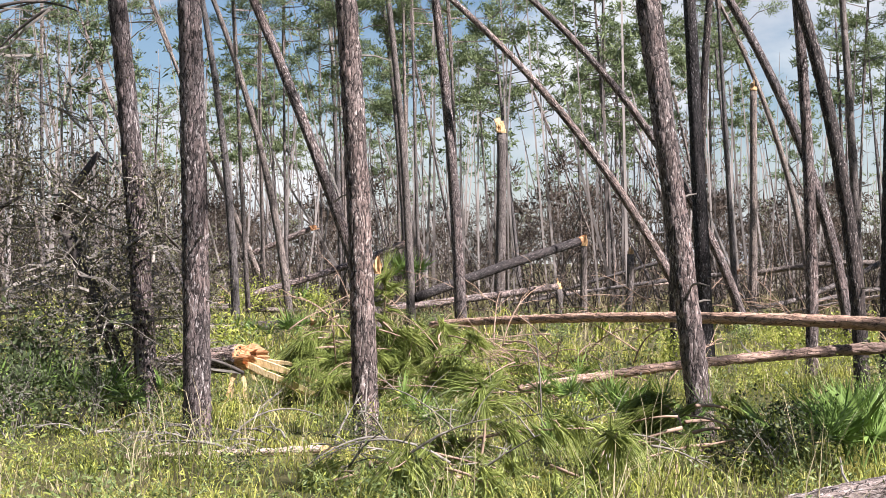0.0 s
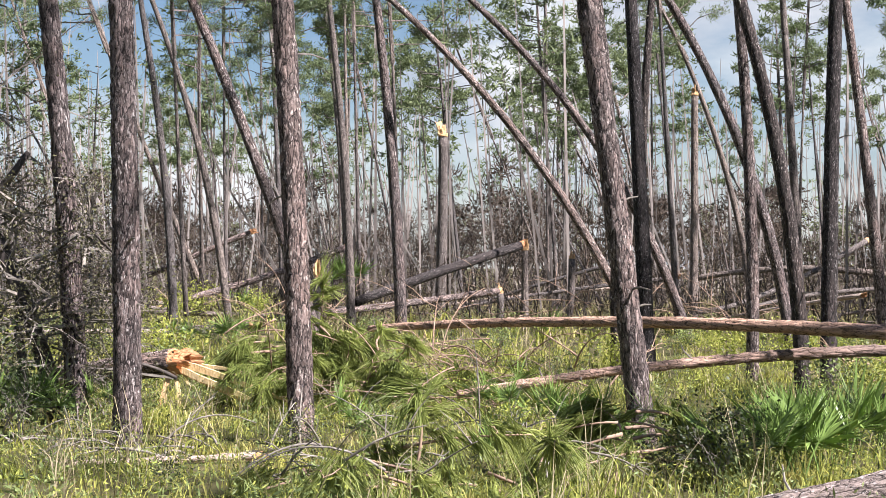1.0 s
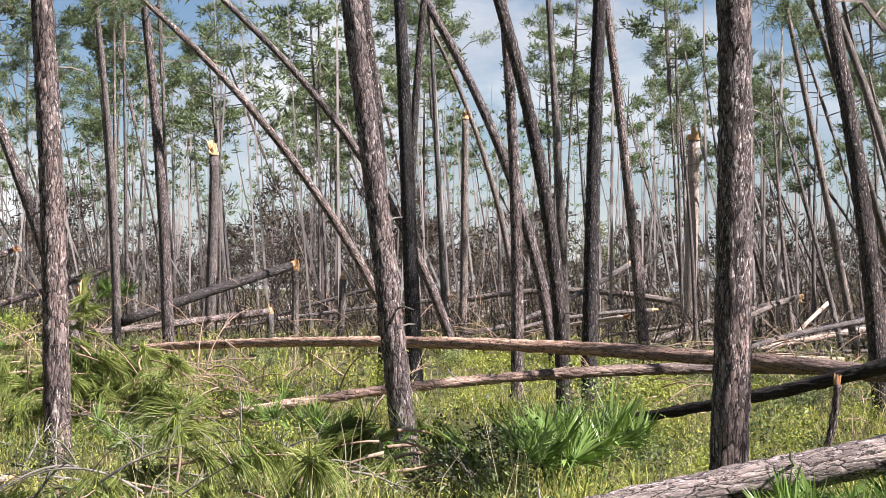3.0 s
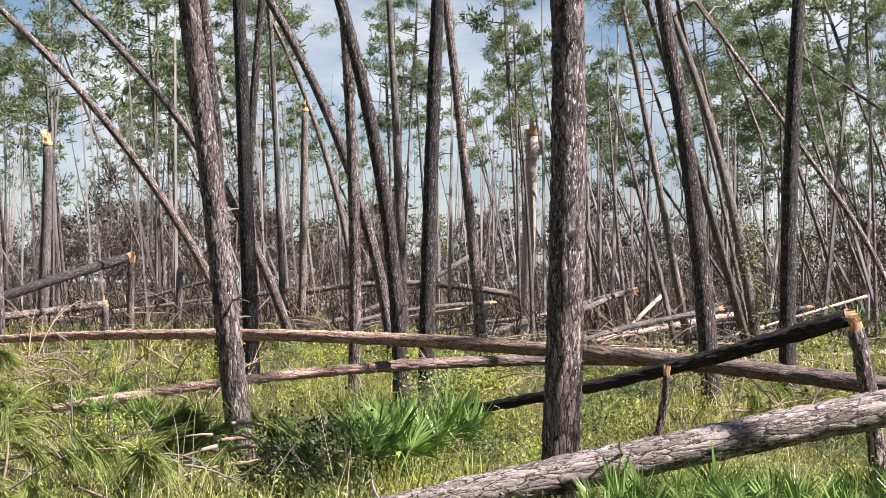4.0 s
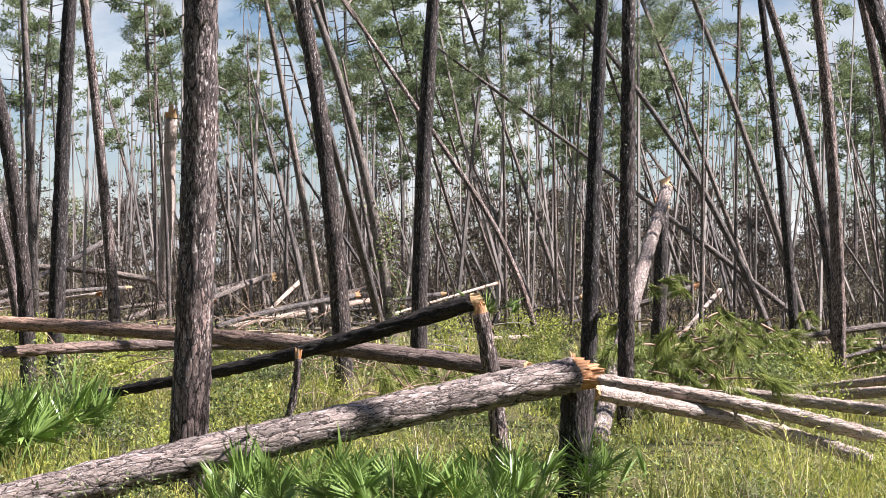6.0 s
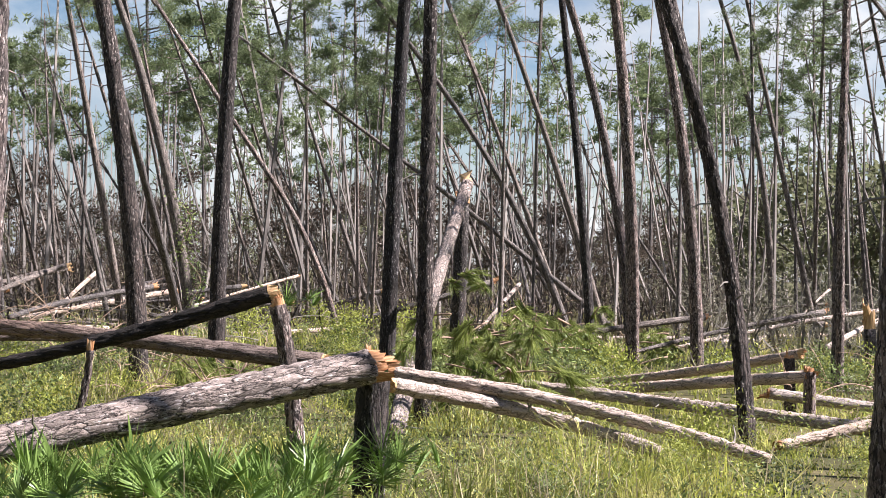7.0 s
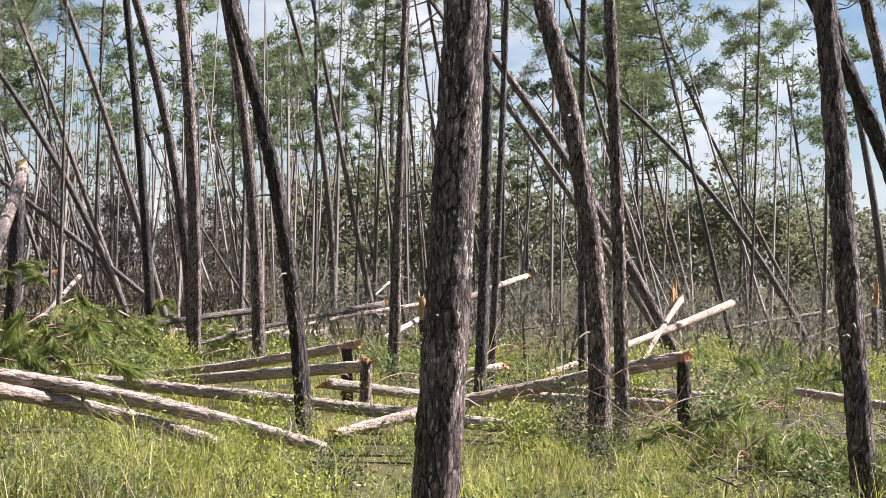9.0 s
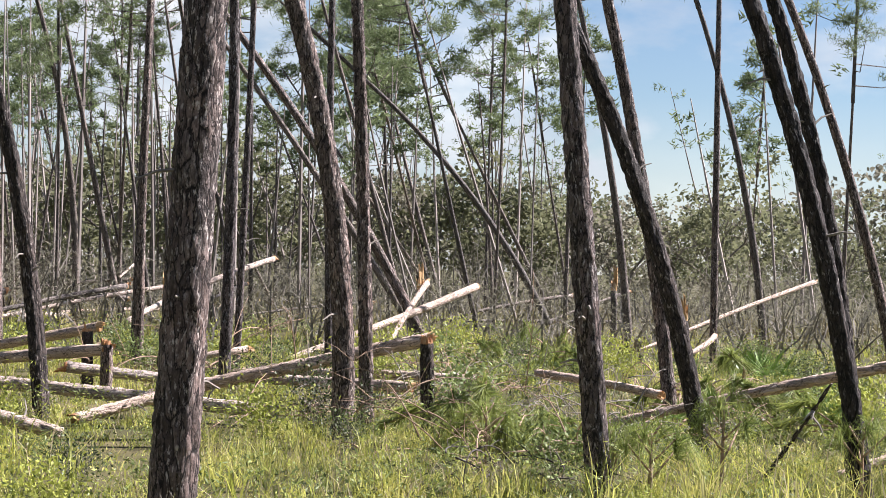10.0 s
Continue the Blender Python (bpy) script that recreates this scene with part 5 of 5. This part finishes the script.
def storm_litter():
    # tops heaped behind and before the leaning pines
    fallen_top(-1.10, 18.6, 0.05, 0.42, 0.5, 0.66, 46, 1, 15)
    fallen_top(-0.35, 18.6, 0.05, 0.55, 0.5, 0.55, 36, 2, 14)
    fallen_top(0.3, 18.5, 0.05, 0.6, 0.5, 0.50, 34, 3, 13)
    fallen_top(1.0, 18.3, 0.05, 0.55, 0.5, 0.40, 20, 4, 11)
    fallen_top(-0.35, 11.6, 0.0, 0.40, 0.35, 0.30, 15, 5, 11)
    fallen_top(0.15, 11.8, 0.0, 0.40, 0.35, 0.30, 13, 6, 11)
    fallen_top(0.75, 11.8, 0.0, 0.4, 0.35, 0.2, 8, 7, 9)
    fallen_top(1.85, 12.3, 0.1, 0.3, 0.3, 0.45, 16, 8, 9)
    fallen_top(9.3, 17.3, 0.05, 0.9, 0.8, 0.4, 18, 9, 8)
    fallen_top(11.7, 15.6, 0.05, 0.9, 0.8, 0.55, 34, 10, 11)
    fallen_top(12.6, 16.4, 0.05, 0.9, 0.8, 0.5, 28, 11, 11)
    fallen_top(17.6, 23.0, 0.1, 1.5, 1.2, 0.9, 40, 12, 12, length=(0.8, 1.6), needle=0.3)
    fallen_top(20.0, 25.0, 0.1, 1.5, 1.2, 0.9, 40, 13, 12, length=(0.8, 1.6), needle=0.3)
    fallen_top(24.5, 26.0, 0.1, 1.6, 1.4, 0.7, 18, 14, 10)
    fallen_top(14.0, 7.5, 0.05, 0.6, 0.6, 0.5, 18, 15, 10)
    fallen_top(19.0, 7.0, 0.1, 1.0, 1.0, 0.6, 26, 17, 9)
    fallen_top(17.6, 5.0, 0.0, 0.5, 0.5, 0.3, 8, 18, 9)
    fallen_top(24.0, 12.5, 0.1, 1.4, 1.2, 0.7, 18, 19, 9)
    fallen_top(21.5, 25.5, 0.1, 1.8, 1.5, 0.7, 18, 21, 9)
    bare_branches(14.5, 38.0, 0.8, 3.4, 12, 16, TWIG_GREY)
    bare_branches(18.5, 44.0, 0.8, 3.6, 12, 17)
    bare_branches(23.0, 48.0, 0.8, 3.6, 12, 18, TWIG_GREY)
    bare_branches(10.0, 40.0, 0.8, 3.0, 10, 19)
    bare_branches(-2.0, 40.0, 0.8, 3.0, 16, 20)
    bare_branches(-0.3, 18.3, 0.9, 1.6, 26, 21, r=0.009)
    bare_branches(0.8, 18.0, 0.7, 1.6, 26, 22, r=0.009)
    bare_branches(0.3, 11.7, 0.35, 1.2, 16, 23, TWIG_GREY)
    bare_branches(-1.4, 13.5, 0.12, 1.1, 14, 1, TWIG_GREY)
    bare_branches(0.3, 19.4, 0.75, 1.4, 22, 2, r=0.009)
    bare_branches(1.4, 20.4, 0.7, 1.6, 20, 3)
    bare_branches(0.5, 13.2, 0.3, 1.2, 16, 4, TWIG_GREY, r=0.008)
    bare_branches(6.3, 20.5, 0.5, 1.3, 10, 5)
    bare_branches(10.3, 22.0, 0.5, 1.8, 18, 6)
    bare_branches(11.5, 28.0, 0.9, 2.4, 18, 7)
    bare_branches(17.0, 8.5, 0.2, 1.6, 24, 8, TWIG_GREY, r=0.008)
    bare_branches(18.5, 10.2, 0.25, 1.8, 22, 9, r=0.009)
    bare_branches(21.5, 8.2, 0.4, 2.0, 22, 10)
    bare_branches(16.6, 6.4, 0.35, 1.2, 14, 11)
    bare_branches(7.35, 5.85, 0.25, 0.5, 10, 12, TWIG_GREY, r=0.006)
    bare_branches(-2.4, 13.4, 0.2, 0.9, 14, 13, TWIG_GREY, r=0.009)
    bare_branches(2.75, 16.4, 0.15, 0.5, 8, 14)
    bare_branches(8.4, 16.4, 0.5, 1.5, 16, 24, r=0.009)
    bare_branches(9.6, 17.6, 0.45, 1.6, 16, 25, r=0.009)
    for i, (x, y) in enumerate(((14.4, 9.9), (16.3, 9.3), (17.9, 10.6), (20.2, 12.2), (21.6, 10.2), (24.6, 13.4), (13.2, 7.6), (15.0, 6.6))):
        bare_branches(x, y, 0.42, 1.5, 15, 60 + i, TWIG_GREY if i % 3 else TWIG, r=0.008)
    bare_branches(11.2, 5.9, 0.35, 1.1, 14, 26, TWIG_DARK, r=0.008)
    bare_branches(13.0, 6.3, 0.3, 1.3, 14, 27, r=0.008)
    bare_branches(18.0, 14.5, 0.3, 2.2, 20, 15)


storm_litter()


def torn_planks():
    """Long pale splinters hanging from the torn butt by the broken oak."""
    ob = thing("torn_splinters", (-2.27, 18.0, 0.5), "long pale splinters torn from the butt of a fallen pine", "wood splinters")
    ends = [((0.0, 0.0, 0.0), (1.3, 0.05, -0.70), 0.085), ((0.0, 0.0, 0.03), (0.95, -0.1, -0.30), 0.10), ((0.03, -0.05, -0.02), (1.1, -0.15, -0.52), 0.08), ((0.05, 0.05, 0.02), (0.66, 0.1, -0.12), 0.06),
            ((-0.02, -0.03, -0.03), (-0.16, -0.1, -0.48), 0.06), ((0.02, 0.0, -0.03), (0.08, -0.05, -0.46), 0.055), ((-0.06, 0.0, -0.03), (-0.08, 0.05, -0.36), 0.05), ((0.08, 0.02, -0.02), (0.20, 0.0, -0.34), 0.04)]
    for i, (p, q, w) in enumerate(ends):
        part("splinter", plank(p, Vector(q) * (1.5 if i < 4 else 1.55), w * 0.85, 0.03, -0.05 if i < 4 else 0.0, i), WOOD_STRAW if i % 4 else WOOD_PALE, ob)
    part("torn_heart", splinters(0.10, 12, 0.16, 0.3, 5), WOOD_RED, ob, "reddish torn heartwood", m=Matrix.Translation((0, 0, 0.06)) @ frame_z((1, -0.3, 0.1)).to_4x4())


torn_planks()


def broken_oak():
    """The dark oak with a tangle of twigs at the start of the walk."""
    rnd = random.Random(9)
    random.seed(9)
    x, y = -3.25, 16.6
    ob = thing("broken_oak", (x, y, gz(x, y)), "dark broken oak with tangled bare twigs and sparse leaves", "tree")
    trunk = Shape()
    trunk.tube([(0, 0, -0.2), (-0.1, 0, 0.5), (-0.33, 0.05, 1.15), (-0.65, 0.05, 1.9)], [0.10, 0.09, 0.085, 0.06], 12)
    trunk.tube([(-0.25, 0, -0.2), (-0.33, 0, 0.4), (-0.40, 0, 0.95)], [0.055, 0.05, 0.045], 10)
    part("trunk", trunk, TWIG_DARK, ob, smooth=True)
    limb = Shape()
    limb.tube([(-0.75, 0, 2.0), (-0.55, 0, 2.35), (-0.30, 0, 2.7)], [0.05, 0.045, 0.03], 8)
    part("limb", limb, TWIG_DARK, ob, "snapped dark limb", smooth=True)
    twigs, leaves = Shape(), Shape()
    for j in range(135):
        tips = []
        z = rnd.uniform(0.2, 2.5) if j % 4 else rnd.uniform(2.3, 4.4)
        p = Vector((-0.1 - 0.27 * z - 0.35 * max(0.0, z - 2.0) + rnd.gauss(-0.1, 0.5) * (1 + 0.1 * z), rnd.gauss(0, 0.3), z))
        d = Vector((rnd.gauss(0, 0.9), rnd.gauss(0, 0.6), rnd.gauss(0.15, 0.55))).normalized()
        if j < 14:
            bow = Vector((rnd.gauss(0, 0.1), rnd.gauss(0, 0.1), rnd.uniform(0.0, 0.2)))
            e = p + d * rnd.uniform(0.7, 1.3)
            sh = Shape().tube([bezier(p, bow, e, k / 7) for k in range(8)], [0.022 * (1 - 0.1 * k) for k in range(8)], 6)
            part("branch", sh, TWIG_DARK, ob, smooth=True)
        branching(twigs, p, d, rnd.uniform(0.3, 0.62), rnd.uniform(0.008, 0.02), 3, rnd, tips, 0.6, 0.05)
        for i in range(170 if z < 2.3 else 70):
            q, dd = tips[rnd.randrange(len(tips))]
            q = q + Vector((rnd.gauss(0, 1), rnd.gauss(0, 1), rnd.gauss(0, 1))) * 0.10
            leaves.leaf(q, (dd + Vector((rnd.gauss(0, 0.9), rnd.gauss(0, 0.9), rnd.gauss(0, 0.7)))).normalized(), rnd.uniform(0.025, 0.055), rnd.uniform(0.012, 0.026))
    tagged(part("twig_tangle", twigs, TWIG_GREY, ob), kind="stuff")
    tagged(part("leafage", leaves, OAK_DULL, ob, "sparse dull green leaves"), kind="stuff")
    return ob


broken_oak()


# ---- grass ----
def grass():
    rng = np.random.default_rng(4)

    def field(count, d0, d1, blades, high, wide, mat, name, label, gaps=0.45, loose=0.055):
        az = np.radians(rng.uniform(-19, 80, count))
        d = np.sqrt(rng.uniform(d0 ** 2, d1 ** 2, count))
        x, y = d * np.sin(az), d * np.cos(az)
        keep = np.array([noise.noise(Vector((a * 0.5, b * 0.5, 3))) + 0.5 * noise.noise(Vector((a * 1.7, b * 1.7, 7))) > -0.3 - 3 * (gaps == 0) + gaps * rng.random() for a, b in zip(x, y)])
        x, y = x[keep], y[keep]
        tall = np.array([1.0 + 1.5 * noise.noise(Vector((a * 0.4, b * 0.4, 9))) for a, b in zip(x, y)])
        tall = tall * (0.55 + 0.45 * np.clip((np.degrees(np.arctan2(x, y)) - 24) / 8, 0, 1)) if d1 < 18 else tall
        dd, aa = np.hypot(x, y), np.degrees(np.arctan2(x, y))
        tall = np.where((aa > 33) & (dd > 13.0) & (dd < 24), tall * 0.75, tall)        # trodden down round the logs
        n = len(x)
        X, Y = np.repeat(x, blades), np.repeat(y, blades)
        N = n * blades
        X, Y = X + rng.normal(0, loose, N), Y + rng.normal(0, loose, N)
        Z = -0.014 * np.clip(X, -10, 26) - 0.04
        h = high * np.repeat(np.maximum(tall, 0.3), blades) * rng.uniform(0.35, 1.15, N)
        th = rng.uniform(0, 2 * np.pi, N)
        out = rng.uniform(0.15, 1.15, N) * h
        w = wide * rng.uniform(0.6, 1.3, N) / 2
        ph = rng.uniform(0, 2 * np.pi, N)
        ux, uy = np.cos(ph) * w, np.sin(ph) * w
        v = np.zeros((N, 5, 3))
        v[:, 0] = np.stack([X - ux, Y - uy, Z], 1)
        v[:, 1] = np.stack([X + ux, Y + uy, Z], 1)
        mx, my = X + np.cos(th) * out * 0.35, Y + np.sin(th) * out * 0.35
        v[:, 2] = np.stack([mx + ux * 0.8, my + uy * 0.8, Z + h * 0.65], 1)
        v[:, 3] = np.stack([mx - ux * 0.8, my - uy * 0.8, Z + h * 0.65], 1)
        v[:, 4] = np.stack([X + np.cos(th) * out, Y + np.sin(th) * out, Z + h * rng.uniform(0.75, 1.0, N)], 1)
        base = (np.arange(N) * 5)[:, None]
        loops = np.concatenate([base + np.array([[0, 1, 2, 3]]), base + np.array([[3, 2, 4]])], 1)
        me = bpy.data.meshes.new("grass")
        me.vertices.add(N * 5)
        me.vertices.foreach_set("co", v.ravel())
        me.loops.add(N * 7)
        me.loops.foreach_set("vertex_index", loops.ravel().astype(np.int32))
        me.polygons.add(N * 2)
        start = (np.arange(N) * 7)[:, None] + np.array([[0, 4]])
        me.polygons.foreach_set("loop_start", start.ravel().astype(np.int32))
        me.update(calc_edges=True)
        me.validate()
        me.materials.append(mat)
        tagged(new(name, me), label, "grass", "", "stuff")

    field(3200, 8.0, 17.5, 26, 0.23, 0.007, GRASS, "grass", "tall yellow-green meadow grass between the fallen trunks")
    field(4600, 17.0, 32.0, 17, 0.24, 0.013, GRASS, "grass", "tall yellow-green meadow grass between the fallen trunks")
    field(1500, 32.0, 44.0, 9, 0.36, 0.03, GRASS, "grass", "rough pale grass on the floor of the pine stand")
    field(5200, 38.0, 78.0, 8, 0.42, 0.045, FLOOR_LITTER, "grass", "brown litter and rough grass on the floor of the pine stand")
    field(6000, 8.0, 24.0, 8, 0.15, 0.010, GRASS, "grass", "short grass and litter between the taller clumps", 0, 0.14)
    field(220, 8.0, 15.0, 30, 0.5, 0.009, GRASS, "grass", "tall arching clumps of bright green grass")
    field(900, 8.0, 20.0, 9, 0.55, 0.007, STRAW, "dry_grass", "dry straw-coloured grass stalks standing in the green")
    field(1300, 20.0, 45.0, 6, 0.5, 0.014, STRAW, "dry_grass", "dry straw-coloured grass stalks standing in the green")


grass()


def herbs():
    """Low leafy plants that break up the grass, too many to count."""
    rnd = random.Random(21)
    random.seed(21)
    for name, mat, count, d0, d1, size, high, label in (
            ("low_herbs", HERB, 900, 9, 22, 0.045, 0.30, "dark green low leafy herbs scattered through the grass"),
            ("low_herbs", HERB, 800, 22, 46, 0.08, 0.42, "dark green low leafy herbs on the far floor"),
            ("ground_weeds", HERB, 900, 8.5, 17, 0.03, 0.24, "dark green weeds carpeting the ground"),
            ("ground_weeds", WEED, 350, 8.5, 19, 0.03, 0.26, "yellow-green weeds carpeting the ground"),
            ("leafy_weeds", WEED, 420, 8.5, 18, 0.03, 0.34, "leafy yellow-green weeds thick in the grass"),
            ("leafy_weeds", HERB, 400, 8.5, 18, 0.035, 0.36, "dark leafy weeds thick in the grass"),
            ("wispy_weeds", WEED, 420, 9, 22, 0.035, 0.55, "wispy yellow-green weeds standing above the grass"),
            ("wispy_weeds", WEED, 420, 22, 42, 0.06, 0.6, "wispy yellow-green weeds under the pines")):
        sh = Shape()
        for i in range(count):
            az, d = radians(rnd.uniform(-18, 79)), math.sqrt(rnd.uniform(d0 ** 2, d1 ** 2))
            x, y = d * math.sin(az), d * math.cos(az)
            if name != "ground_weeds" and noise.noise(Vector((x * 0.3, y * 0.3, 20 + size * 100))) < 0.02 + rnd.gauss(0, 0.15):
                continue
            c = Vector((x, y, gz(x, y)))
            k = high * rnd.uniform(0.5, 1.3)
            for j in range(26 if name == "ground_weeds" else 48):
                z = rnd.random()
                q = c + Vector((rnd.gauss(0, 0.3) * k * (0.4 + z), rnd.gauss(0, 0.3) * k * (0.4 + z), z * k))
                sh.leaf(q, Vector((rnd.gauss(0, 1), rnd.gauss(0, 1), rnd.gauss(0.6, 0.6))), size * rnd.uniform(0.8, 1.8), size * rnd.uniform(0.2, 0.4))
        tagged(new(name, sh.mesh(name, mat)), label, "plants", "", "stuff")


herbs()
